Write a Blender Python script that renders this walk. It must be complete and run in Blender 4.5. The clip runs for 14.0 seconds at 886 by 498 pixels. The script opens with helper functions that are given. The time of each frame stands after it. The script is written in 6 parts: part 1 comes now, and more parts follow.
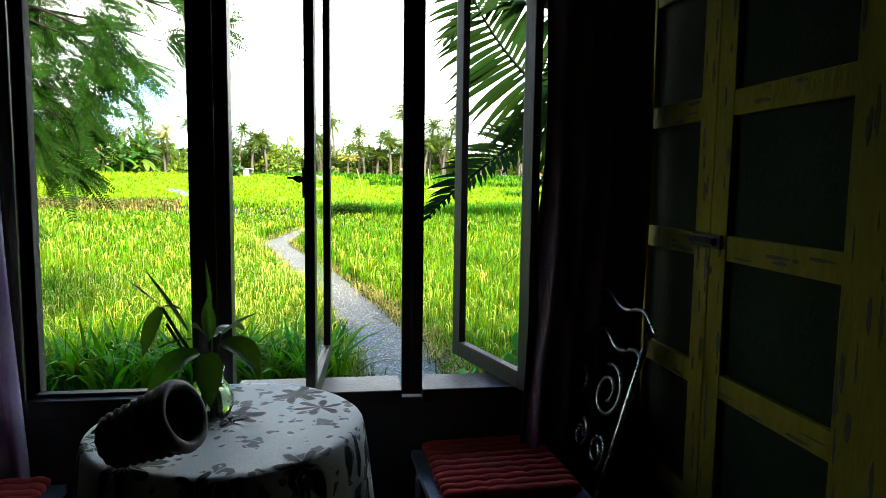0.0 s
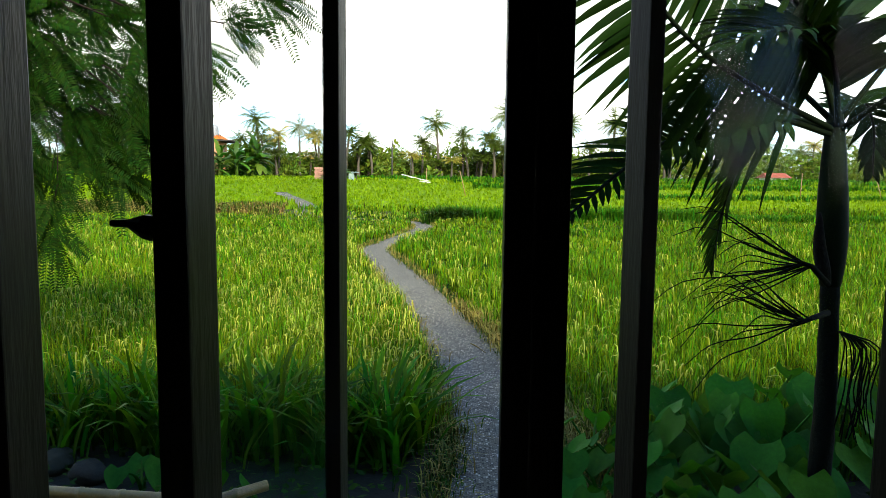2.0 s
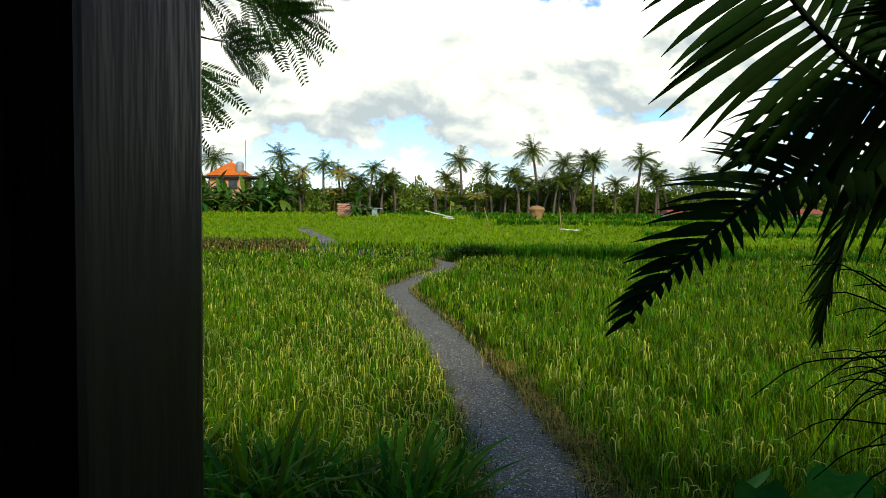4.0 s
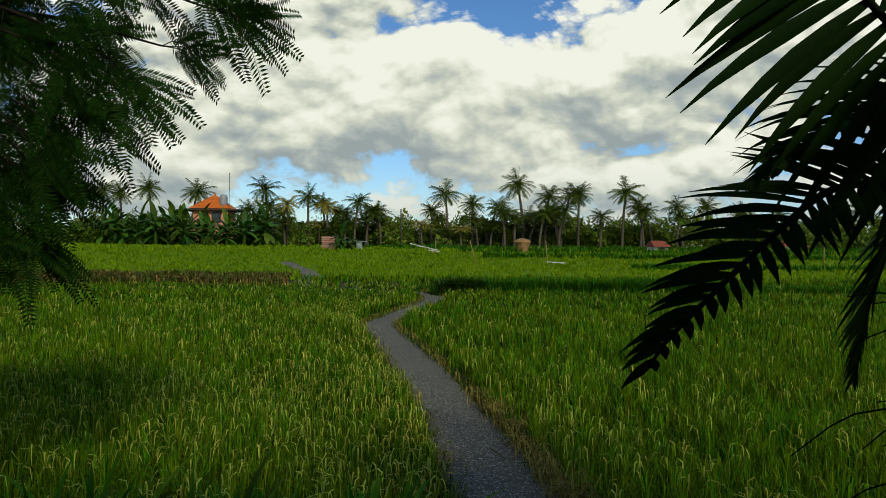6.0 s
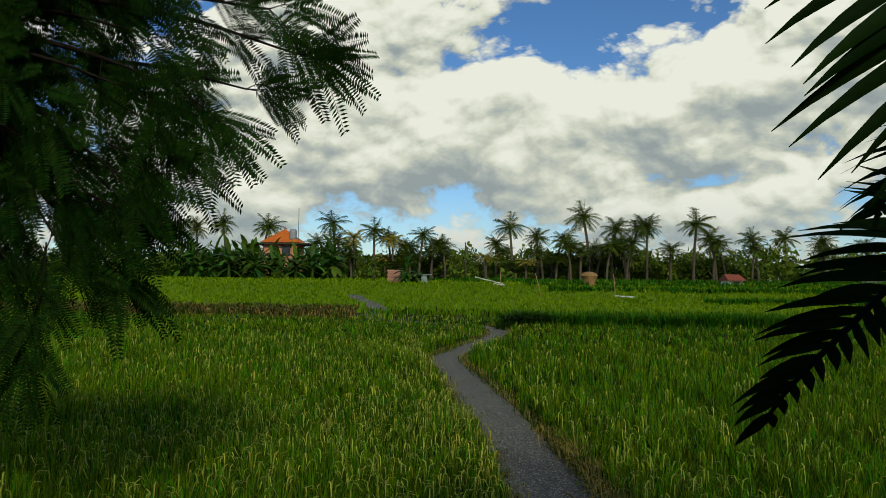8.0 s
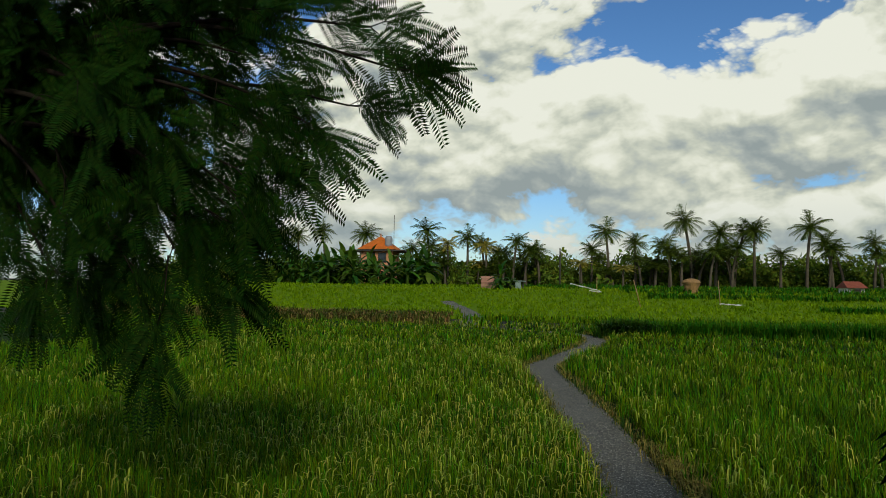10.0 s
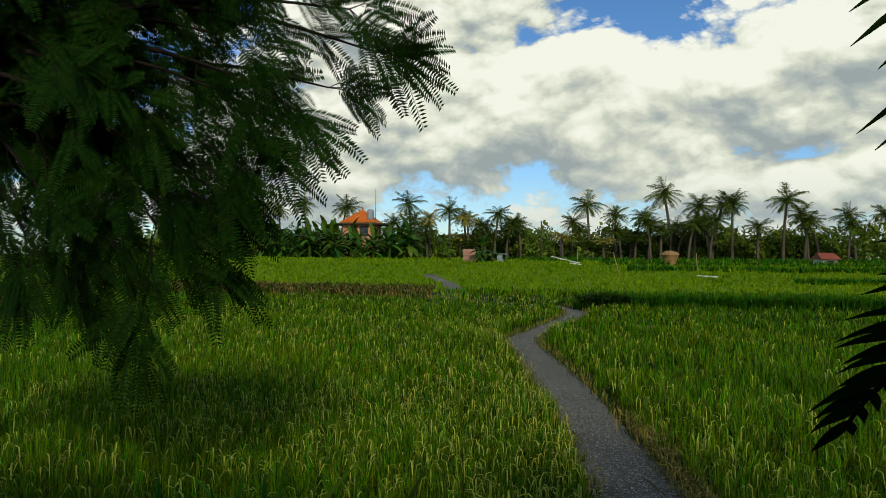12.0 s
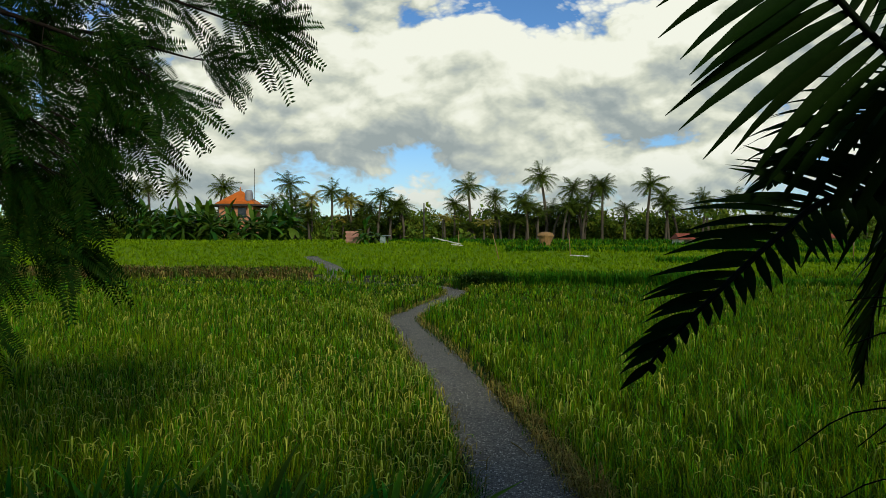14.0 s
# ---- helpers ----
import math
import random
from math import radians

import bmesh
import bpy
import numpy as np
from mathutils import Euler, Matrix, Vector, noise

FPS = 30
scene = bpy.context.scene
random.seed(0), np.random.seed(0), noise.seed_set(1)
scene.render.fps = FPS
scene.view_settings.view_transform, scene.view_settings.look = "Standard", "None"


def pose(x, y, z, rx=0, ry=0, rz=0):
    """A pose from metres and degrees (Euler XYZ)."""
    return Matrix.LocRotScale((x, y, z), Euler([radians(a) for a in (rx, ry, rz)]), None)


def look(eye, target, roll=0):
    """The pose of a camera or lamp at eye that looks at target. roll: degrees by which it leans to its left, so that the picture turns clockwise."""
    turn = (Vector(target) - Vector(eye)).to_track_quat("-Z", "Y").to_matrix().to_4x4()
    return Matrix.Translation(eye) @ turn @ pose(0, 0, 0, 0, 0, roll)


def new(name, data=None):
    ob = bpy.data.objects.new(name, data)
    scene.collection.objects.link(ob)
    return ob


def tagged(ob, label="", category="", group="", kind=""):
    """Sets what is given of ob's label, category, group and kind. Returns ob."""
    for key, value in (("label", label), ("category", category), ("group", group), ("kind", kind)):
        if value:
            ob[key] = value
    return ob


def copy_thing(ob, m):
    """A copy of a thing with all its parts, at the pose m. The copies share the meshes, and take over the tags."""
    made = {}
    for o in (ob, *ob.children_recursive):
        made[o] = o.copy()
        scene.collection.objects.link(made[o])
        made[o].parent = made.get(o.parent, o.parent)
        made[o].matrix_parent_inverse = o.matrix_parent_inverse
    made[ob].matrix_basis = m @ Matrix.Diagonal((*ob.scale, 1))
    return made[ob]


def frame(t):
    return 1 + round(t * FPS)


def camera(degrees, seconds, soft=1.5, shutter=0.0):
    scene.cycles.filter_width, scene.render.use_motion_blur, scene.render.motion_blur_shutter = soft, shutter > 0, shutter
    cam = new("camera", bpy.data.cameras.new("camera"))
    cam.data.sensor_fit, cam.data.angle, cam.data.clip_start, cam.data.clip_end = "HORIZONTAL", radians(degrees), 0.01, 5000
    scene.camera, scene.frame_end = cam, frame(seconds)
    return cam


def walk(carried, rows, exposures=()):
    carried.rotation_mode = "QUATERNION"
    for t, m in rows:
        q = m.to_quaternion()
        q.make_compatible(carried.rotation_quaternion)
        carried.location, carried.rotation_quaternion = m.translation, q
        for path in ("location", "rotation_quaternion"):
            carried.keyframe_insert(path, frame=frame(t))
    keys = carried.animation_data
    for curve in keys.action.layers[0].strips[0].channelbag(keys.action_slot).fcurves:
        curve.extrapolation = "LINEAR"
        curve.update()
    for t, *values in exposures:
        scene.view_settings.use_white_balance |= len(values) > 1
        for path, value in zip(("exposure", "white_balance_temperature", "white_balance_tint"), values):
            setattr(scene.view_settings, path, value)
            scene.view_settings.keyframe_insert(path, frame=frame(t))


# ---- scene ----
cam = camera(67.42, 14.0, soft=0.65)
WALK = [
    (0, pose(-0.213, 0.017, 1.357, 84.26, -0.75, -8.52)),
    (0.5, pose(-0.157, 0.419, 1.383, 84.36, -0.71, -6.13)),
    (1, pose(-0.077, 0.800, 1.412, 84.33, -1.07, -4.02)),
    (1.5, pose(-0.094, 1.175, 1.393, 84.30, -0.88, -1.88)),
    (2, pose(-0.081, 1.481, 1.402, 84.36, -0.59, 0.39)),
    (2.5, pose(-0.085, 1.761, 1.431, 84.36, -0.64, 1.85)),
    (3, pose(-0.132, 1.924, 1.464, 84.58, -0.45, 2.56)),
    (3.2, pose(-0.140, 2.018, 1.464, 85.33, -0.51, 3.24)),
    (5.3, pose(-0.224, 2.952, 1.417, 88.96, -0.72, 0.54)),
    (5.5, pose(-0.170, 2.971, 1.407, 89.55, -0.57, 0.88)),
    (6, pose(-0.148, 3.003, 1.416, 90.29, -0.53, 1.15)),
    (6.5, pose(-0.188, 3.030, 1.426, 91.12, -0.60, 1.80)),
    (7, pose(-0.199, 3.055, 1.432, 91.93, -0.60, 3.02)),
    (7.5, pose(-0.201, 3.039, 1.418, 92.62, -0.56, 4.69)),
    (8, pose(-0.237, 3.061, 1.444, 93.08, -0.67, 6.64)),
    (8.5, pose(-0.262, 3.060, 1.448, 93.65, -0.67, 9.15)),
    (9, pose(-0.285, 3.075, 1.451, 94.08, -0.48, 12.16)),
    (11.5, pose(-0.269, 2.997, 1.529, 91.65, -0.77, 15.38)),
    (12, pose(-0.233, 2.947, 1.527, 91.16, -0.58, 13.13)),
    (12.5, pose(-0.202, 2.924, 1.515, 90.90, -0.52, 10.71)),
    (13, pose(-0.159, 2.877, 1.510, 90.48, -0.34, 8.31)),
    (13.5, pose(-0.148, 2.876, 1.491, 90.06, -0.28, 5.81)),
    (14, pose(-0.108, 2.839, 1.476, 89.69, -0.21, 3.17)),
]
walk(cam, WALK, exposures=[(0, 3.2, 6850, 4), (0.5, 2.8, 6850, 4), (1.0, 2.35, 6850, 4), (1.5, 2.05, 6850, 4), (2.0, 1.75, 6850, 4), (2.5, 1.65, 6850, 4), (3.0, 1.5, 6850, 4), (3.4, 1.2, 6850, 4), (5.3, -0.06, 6850, 4), (6.0, -0.16, 6850, 0), (7.5, -0.22, 6850, 0), (9.0, -0.34, 6850, 0), (11.5, -0.12, 6850, 0), (14, -0.13, 6850, 0)])

# ---------- node helpers ----------
def node(tree, kind, **values):
    n = tree.nodes.new(kind)
    for key, v in values.items():
        n.inputs[key].default_value = v
    return n


def calc(tree, op, a, b=0.0, c=None, clamp=False):
    n = tree.nodes.new("ShaderNodeMath")
    n.operation, n.use_clamp = op, clamp
    for i, v in enumerate((a, b) if c is None else (a, b, c)):
        if isinstance(v, (int, float)):
            n.inputs[i].default_value = v
        else:
            tree.links.new(v, n.inputs[i])
    return n.outputs[0]


def ramp(tree, fac, stops, mode="LINEAR"):
    n = tree.nodes.new("ShaderNodeValToRGB")
    n.color_ramp.interpolation = mode
    while len(n.color_ramp.elements) < len(stops):
        n.color_ramp.elements.new(0.5)
    for e, (p, c) in zip(n.color_ramp.elements, stops):
        e.position = p
        e.color = (*c, 1) if len(c) == 3 else c
    tree.links.new(fac, n.inputs[0])
    return n.outputs[0]


def blend(tree, fac, a, b, mode="MIX"):
    n = tree.nodes.new("ShaderNodeMix")
    n.data_type, n.blend_type = "RGBA", mode
    for i, v in ((0, fac), (6, a), (7, b)):
        if isinstance(v, (int, float)):
            n.inputs[i].default_value = v
        elif isinstance(v, tuple):
            n.inputs[i].default_value = (*v, 1)
        else:
            tree.links.new(v, n.inputs[i])
    return n.outputs[2]


# ---------- sky: blue with broken cumulus ----------
SUN_ELEV, SUN_AZ = 34.0, 156.0     # degrees; azimuth clockwise from the view out of the window


def build_sky():
    world = bpy.data.worlds.new("sky")
    scene.world = world
    world.use_nodes = True
    t = world.node_tree
    t.nodes.clear()
    out = t.nodes.new("ShaderNodeOutputWorld")
    bg = t.nodes.new("ShaderNodeBackground")
    t.links.new(bg.outputs[0], out.inputs[0])
    sky = t.nodes.new("ShaderNodeTexSky")
    sky.sky_type, sky.sun_disc = "NISHITA", False
    sky.sun_elevation, sky.sun_rotation = radians(SUN_ELEV), radians(SUN_AZ)
    sky.air_density, sky.dust_density, sky.ozone_density = 1.0, 0.1, 5.0
    coord = t.nodes.new("ShaderNodeTexCoord")
    xyz = t.nodes.new("ShaderNodeSeparateXYZ")
    t.links.new(coord.outputs["Generated"], xyz.inputs[0])
    depth = calc(t, "ADD", calc(t, "ABSOLUTE", xyz.outputs[1]), 0.12)
    u = calc(t, "DIVIDE", calc(t, "MULTIPLY", xyz.outputs[0], 1.1), depth)
    v = calc(t, "DIVIDE", calc(t, "MULTIPLY", xyz.outputs[2], 1.1), depth)
    uv = t.nodes.new("ShaderNodeCombineXYZ")
    t.links.new(u, uv.inputs[0])
    t.links.new(calc(t, "MULTIPLY", v, 1.55), uv.inputs[1])

    def clouds(dx, dy, fine, lumps):
        """How dense the cloud is at the place shifted by dx, dy."""
        m = t.nodes.new("ShaderNodeVectorMath")
        m.operation = "ADD"
        m.inputs[1].default_value = (3.7 + dx, 1.9 + dy * 1.55, 0.4)
        t.links.new(uv.outputs[0], m.inputs[0])
        n = node(t, "ShaderNodeTexNoise", Scale=3.9, Detail=fine, Roughness=0.52, Distortion=0.2)
        n.noise_dimensions = "2D"
        t.links.new(m.outputs[0], n.inputs["Vector"])
        puff = node(t, "ShaderNodeTexVoronoi", Scale=11.0, Detail=min(3.0, fine * 0.4), Roughness=0.55, Lacunarity=2.3)
        puff.feature, puff.voronoi_dimensions = "SMOOTH_F1", "2D"
        puff.inputs["Smoothness"].default_value = 0.35
        bent = t.nodes.new("ShaderNodeVectorMath")
        bent.operation = "MULTIPLY_ADD"
        bent.inputs[1].default_value = (0.10, 0.10, 0.0)
        t.links.new(n.outputs["Color"], bent.inputs[0])
        t.links.new(m.outputs[0], bent.inputs[2])
        t.links.new(bent.outputs[0], puff.inputs["Vector"])
        total = calc(t, "ADD", calc(t, "MULTIPLY", n.outputs[0], 1.7), calc(t, "MULTIPLY", calc(t, "SUBTRACT", 0.62, puff.outputs["Distance"]), lumps))
        # large masses (positive) and blue gaps (negative): u, v, radii, weight
        for bu, bv, ru, rv, w in (
                (0.12, 0.255, 0.30, 0.085, 0.85), (0.36, 0.35, 0.17, 0.12, 0.85), (-0.27, 0.42, 0.24, 0.12, 0.75),
                (-0.42, 0.21, 0.34, 0.15, 0.65), (-0.17, 0.19, 0.13, 0.07, 0.6), (0.16, 0.125, 0.16, 0.035, 0.65), (0.34, 0.11, 0.10, 0.03, 0.35),
                (0.62, 0.17, 0.22, 0.12, 0.40), (0.55, 0.42, 0.2, 0.15, 0.5), (-0.02, 0.31, 0.07, 0.03, 0.45),
                (-0.105, 0.335, 0.05, 0.022, -1.0), (0.00, 0.385, 0.09, 0.035, -1.0), (0.13, 0.405, 0.10, 0.035, -0.85), (0.22, 0.46, 0.12, 0.05, -0.6),
                (-0.07, 0.13, 0.075, 0.034, -0.75), (0.295, 0.155, 0.05, 0.022, -0.6), (0.43, 0.205, 0.06, 0.03, -0.65), (-0.16, 0.085, 0.16, 0.03, -0.25)):
            du = calc(t, "DIVIDE", calc(t, "SUBTRACT", u, bu - dx), ru)
            dv = calc(t, "DIVIDE", calc(t, "SUBTRACT", v, bv - dy), rv)
            d2 = calc(t, "ADD", calc(t, "MULTIPLY", du, du), calc(t, "MULTIPLY", dv, dv))
            g = calc(t, "POWER", 2.718, calc(t, "MULTIPLY", d2, -0.8))
            total = calc(t, "ADD", total, calc(t, "MULTIPLY", g, w * 0.55))
        # fewer clouds overhead
        return calc(t, "SUBTRACT", total, calc(t, "MULTIPLY", calc(t, "MULTIPLY", calc(t, "SUBTRACT", v, 0.55), 1.5, clamp=True), 0.42))

    here = clouds(0.0, 0.0, 10.0, 0.55)
    cover = calc(t, "MULTIPLY", calc(t, "SUBTRACT", here, 0.64), 4.5, clamp=True)
    broad = calc(t, "SUBTRACT", clouds(0.0, 0.0, 3.0, 0.40), clouds(0.012, 0.045, 3.0, 0.40))
    small = calc(t, "SUBTRACT", here, clouds(0.005, 0.012, 10.0, 0.55))
    lit = calc(t, "ADD", calc(t, "MULTIPLY", broad, 1.05), calc(t, "MULTIPLY_ADD", small, 0.85, 0.68))
    thick = calc(t, "MULTIPLY", calc(t, "SUBTRACT", here, 1.10), 0.16, clamp=True)
    tone = calc(t, "SUBTRACT", lit, thick, clamp=True)
    white = ramp(t, tone, [(0.0, (0.36, 0.41, 0.45)), (0.28, (0.48, 0.52, 0.54)), (0.52, (0.66, 0.68, 0.63)), (0.76, (0.87, 0.87, 0.80)), (1.0, (1.0, 0.99, 0.95))])
    blue = t.nodes.new("ShaderNodeVectorMath")
    blue.operation = "SCALE"
    blue.inputs["Scale"].default_value = 0.14
    deep = t.nodes.new("ShaderNodeHueSaturation")
    deep.inputs["Saturation"].default_value = 1.15
    deep.inputs["Hue"].default_value = 0.508
    t.links.new(sky.outputs[0], deep.inputs["Color"])
    t.links.new(deep.outputs[0], blue.inputs[0])
    low = calc(t, "SUBTRACT", 1.0, calc(t, "MULTIPLY", v, 7.0), clamp=True)
    mixed = blend(t, cover, blue.outputs[0], white)
    hazy = blend(t, calc(t, "MULTIPLY", low, 0.55), mixed, (0.36, 0.45, 0.55))
    t.links.new(hazy, bg.inputs[0])
    bg.inputs[1].default_value = 1.0


build_sky()
sun = new("sun", bpy.data.lights.new("sun", "SUN"))
sun.data.energy, sun.data.angle, sun.data.color = 2.4, radians(9), (1.0, 0.95, 0.86)
sun.matrix_world = look((0, 0, 0), (-math.sin(radians(SUN_AZ)) * math.cos(radians(SUN_ELEV)), -math.cos(radians(SUN_AZ)) * math.cos(radians(SUN_ELEV)), -math.sin(radians(SUN_ELEV))))


# ---------- materials ----------
def material(name, c1, c2=None, scale=4.0, rough=0.6, bump=0.15, fine=60.0, metal=0.0, vary=0.0, trans=0.0, stretch=(1, 1, 1), spec=0.5, transtint=None):
    """Two colours mixed by coarse noise, fine grain over it, relief; vary: spread from piece to piece; trans: light let through."""
    m = bpy.data.materials.new(name)
    m.use_nodes = True
    t = m.node_tree
    p = t.nodes["Principled BSDF"]
    coord = t.nodes.new("ShaderNodeTexCoord")
    mp = t.nodes.new("ShaderNodeMapping")
    mp.inputs["Scale"].default_value = stretch
    t.links.new(coord.outputs["Object"], mp.inputs[0])
    n1 = node(t, "ShaderNodeTexNoise", Scale=scale, Detail=5.0, Roughness=0.6)
    n2 = node(t, "ShaderNodeTexNoise", Scale=fine, Detail=3.0, Roughness=0.6)
    t.links.new(mp.outputs[0], n1.inputs["Vector"])
    t.links.new(mp.outputs[0], n2.inputs["Vector"])
    f = calc(t, "MULTIPLY_ADD", calc(t, "SUBTRACT", n1.outputs[0], 0.5), 2.2, 0.5, clamp=True)
    col = blend(t, f, tuple(c1), tuple(c2 or [v * 0.7 for v in c1]))
    g = calc(t, "MULTIPLY_ADD", n2.outputs[0], 0.7, 0.65)
    gray = t.nodes.new("ShaderNodeCombineXYZ")
    for i in range(3):
        t.links.new(g, gray.inputs[i])
    col = blend(t, 1.0, col, gray.outputs[0], "MULTIPLY")
    if vary:
        geo, info = t.nodes.new("ShaderNodeNewGeometry"), t.nodes.new("ShaderNodeObjectInfo")
        r = calc(t, "FRACT", calc(t, "ADD", geo.outputs["Random Per Island"], info.outputs["Random"]))
        hsv = t.nodes.new("ShaderNodeHueSaturation")
        t.links.new(calc(t, "MULTIPLY_ADD", r, vary * 0.08, 0.5 - vary * 0.04), hsv.inputs["Hue"])
        r2 = calc(t, "FRACT", calc(t, "MULTIPLY", r, 7.31))
        t.links.new(calc(t, "MULTIPLY_ADD", r2, vary * 1.2, 1.0 - vary * 0.6), hsv.inputs["Value"])
        t.links.new(col, hsv.inputs["Color"])
        col = hsv.outputs[0]
    t.links.new(col, p.inputs["Base Color"])
    p.inputs["Metallic"].default_value = metal
    p.inputs["Specular IOR Level"].default_value = spec
    t.links.new(calc(t, "MULTIPLY_ADD", n1.outputs[0], 0.25, rough - 0.12), p.inputs["Roughness"])
    if bump:
        b = node(t, "ShaderNodeBump", Strength=bump, Distance=0.02)
        t.links.new(calc(t, "ADD", n2.outputs[0], n1.outputs[0]), b.inputs["Height"])
        t.links.new(b.outputs[0], p.inputs["Normal"])
    if trans:
        tl = t.nodes.new("ShaderNodeBsdfTranslucent")
        t.links.new(blend(t, 1.0, col, transtint or (1.5, 1.35, 0.5), "MULTIPLY"), tl.inputs[0])
        mix = t.nodes.new("ShaderNodeMixShader")
        mix.inputs[0].default_value = trans
        t.links.new(p.outputs[0], mix.inputs[1])
        t.links.new(tl.outputs[0], mix.inputs[2])
        t.links.new(mix.outputs[0], t.nodes["Material Output"].inputs[0])
    return m


def glass_material(name, tint=(1, 1, 1), rough=0.0, ior=1.45):
    m = bpy.data.materials.new(name)
    m.use_nodes = True
    p = m.node_tree.nodes["Principled BSDF"]
    p.inputs["Base Color"].default_value = (*tint, 1)
    p.inputs["Transmission Weight"].default_value = 1.0
    p.inputs["Roughness"].default_value = rough
    p.inputs["IOR"].default_value = ior
    return m


DARK_WOOD = material("dark_window_wood", (0.011, 0.008, 0.005), (0.020, 0.015, 0.009), 6, 0.45, 0.12, 90, stretch=(1, 1, 0.12), spec=0.22)
WALL_DARK = material("dark_wall", (0.03, 0.024, 0.02), (0.02, 0.016, 0.013), 3, 0.8, 0.2, 40)
CEILING_WOOD = material("dark_ceiling_boards", (0.05, 0.035, 0.022), (0.035, 0.024, 0.016), 4, 0.7, 0.2, 50, stretch=(1, 0.1, 1))
FLOOR_TILE = material("dark_floor_tiles", (0.07, 0.05, 0.04), (0.05, 0.036, 0.03), 3, 0.45, 0.1, 40, vary=0.3)
YELLOW_PAINT = material("worn_yellow_paint", (0.15, 0.12, 0.008), (0.10, 0.08, 0.006), 9, 0.8, 0.25, 50, stretch=(1, 1, 0.3), spec=0.1)
DARK_PANEL = material("dark_green_panel", (0.009, 0.015, 0.006), (0.006, 0.010, 0.004), 4, 0.7, 0.1, 60, spec=0.05)
CURTAIN_BROWN = material("brown_curtain_cloth", (0.15, 0.085, 0.10), (0.10, 0.06, 0.07), 6, 0.9, 0.3, 240)
CURTAIN_LILAC = material("lilac_curtain_cloth", (0.78, 0.68, 0.90), (0.62, 0.54, 0.74), 6, 0.9, 0.3, 240, trans=0.2, transtint=(1, 1, 1))
IRON = material("dark_polished_iron", (0.36, 0.35, 0.33), (0.22, 0.21, 0.20), 12, 0.28, 0.1, 90, metal=1.0)
BLACK_METAL = material("black_latch_metal", (0.012, 0.012, 0.012), (0.02, 0.02, 0.02), 12, 0.4, 0.1, 90, metal=0.5)
RED_CLOTH = material("red_cushion_cloth", (0.58, 0.065, 0.045), (0.44, 0.045, 0.034), 14, 0.95, 0.35, 320)
BLUE_WOOD = material("grey_blue_painted_wood", (0.20, 0.25, 0.33), (0.12, 0.15, 0.21), 10, 0.5, 0.2, 60)
BASKET_WEAVE = material("brown_woven_rattan", (0.13, 0.06, 0.028), (0.07, 0.032, 0.016), 18, 0.5, 0.2, 130, vary=0.5)
GLASS = glass_material("window_glass", ior=1.09)
VASE_GLASS = glass_material("vase_glass", (0.86, 0.95, 0.80))
WATER = glass_material("vase_water", (0.85, 0.93, 0.72), ior=1.33)
HOUSEPLANT = material("houseplant_leaf", (0.05, 0.13, 0.02), (0.035, 0.10, 0.018), 8, 0.38, 0.15, 60, trans=0.35, vary=0.3)
CHROME = material("shiny_steel", (0.6, 0.6, 0.6), (0.5, 0.5, 0.5), 8, 0.2, 0.05, 60, metal=1.0)

SOIL = material("damp_soil", (0.03, 0.022, 0.011), (0.018, 0.018, 0.007), 1.4, 0.95, 0.6, 12)


def pebble_material():
    m = material("exposed_pebble_concrete", (0.125, 0.114, 0.078), (0.088, 0.080, 0.054), 0.9, 0.85, 0.3, 30, spec=0.3)
    t = m.node_tree
    p = t.nodes["Principled BSDF"]
    under = p.inputs["Base Color"].links[0].from_socket
    coord = t.nodes.new("ShaderNodeTexCoord")
    vor = node(t, "ShaderNodeTexVoronoi", Scale=52.0, Randomness=1.0)
    t.links.new(coord.outputs["Object"], vor.inputs["Vector"])
    hue = t.nodes.new("ShaderNodeSeparateColor")
    t.links.new(vor.outputs["Color"], hue.inputs[0])
    grey = ramp(t, hue.outputs[0], [(0.0, (0.014, 0.013, 0.010)), (0.4, (0.066, 0.060, 0.043)), (0.75, (0.165, 0.152, 0.108)), (1.0, (0.52, 0.48, 0.37))])
    gap = calc(t, "MULTIPLY", calc(t, "SUBTRACT", 0.62, vor.outputs["Distance"]), 5.0, clamp=True)
    t.links.new(blend(t, gap, under, grey), p.inputs["Base Color"])
    b = node(t, "ShaderNodeBump", Strength=0.6, Distance=0.008)
    t.links.new(calc(t, "SUBTRACT", 1.0, vor.outputs["Distance"]), b.inputs["Height"])
    t.links.new(b.outputs[0], p.inputs["Normal"])
    return m


GRAVEL = pebble_material()
RICE_LEAF = material("rice_leaf", (0.058, 0.150, 0.003), (0.122, 0.196, 0.005), 0.23, 0.6, 0.0, 3.0, vary=1.4, trans=0.34, spec=0.08)
RICE_FAR = material("young_rice_leaf", (0.145, 0.26, 0.005), (0.20, 0.29, 0.008), 0.10, 0.6, 0.0, 2.0, vary=0.22, trans=0.36, spec=0.06)
RICE_EAR = material("rice_ear", (0.40, 0.38, 0.045), (0.22, 0.32, 0.035), 0.5, 0.7, 0.0, 20, vary=0.7, trans=0.25, spec=0.2)
# dark colour stands for the shade among the rice stems
RICE_UNDER = material("rice_shade_sheet", (0.010, 0.030, 0.001), (0.016, 0.034, 0.0015), 0.35, 0.95, 0.9, 6, spec=0.05)
STAND_FAR = material("young_rice_stand", (0.10, 0.185, 0.004), (0.13, 0.20, 0.006), 0.25, 0.95, 0.9, 4, spec=0.05)
BANK_STRAW = material("weathered_bank_straw", (0.26, 0.17, 0.05), (0.13, 0.12, 0.03), 1.2, 0.9, 0.3, 30, vary=0.9, spec=0.1)
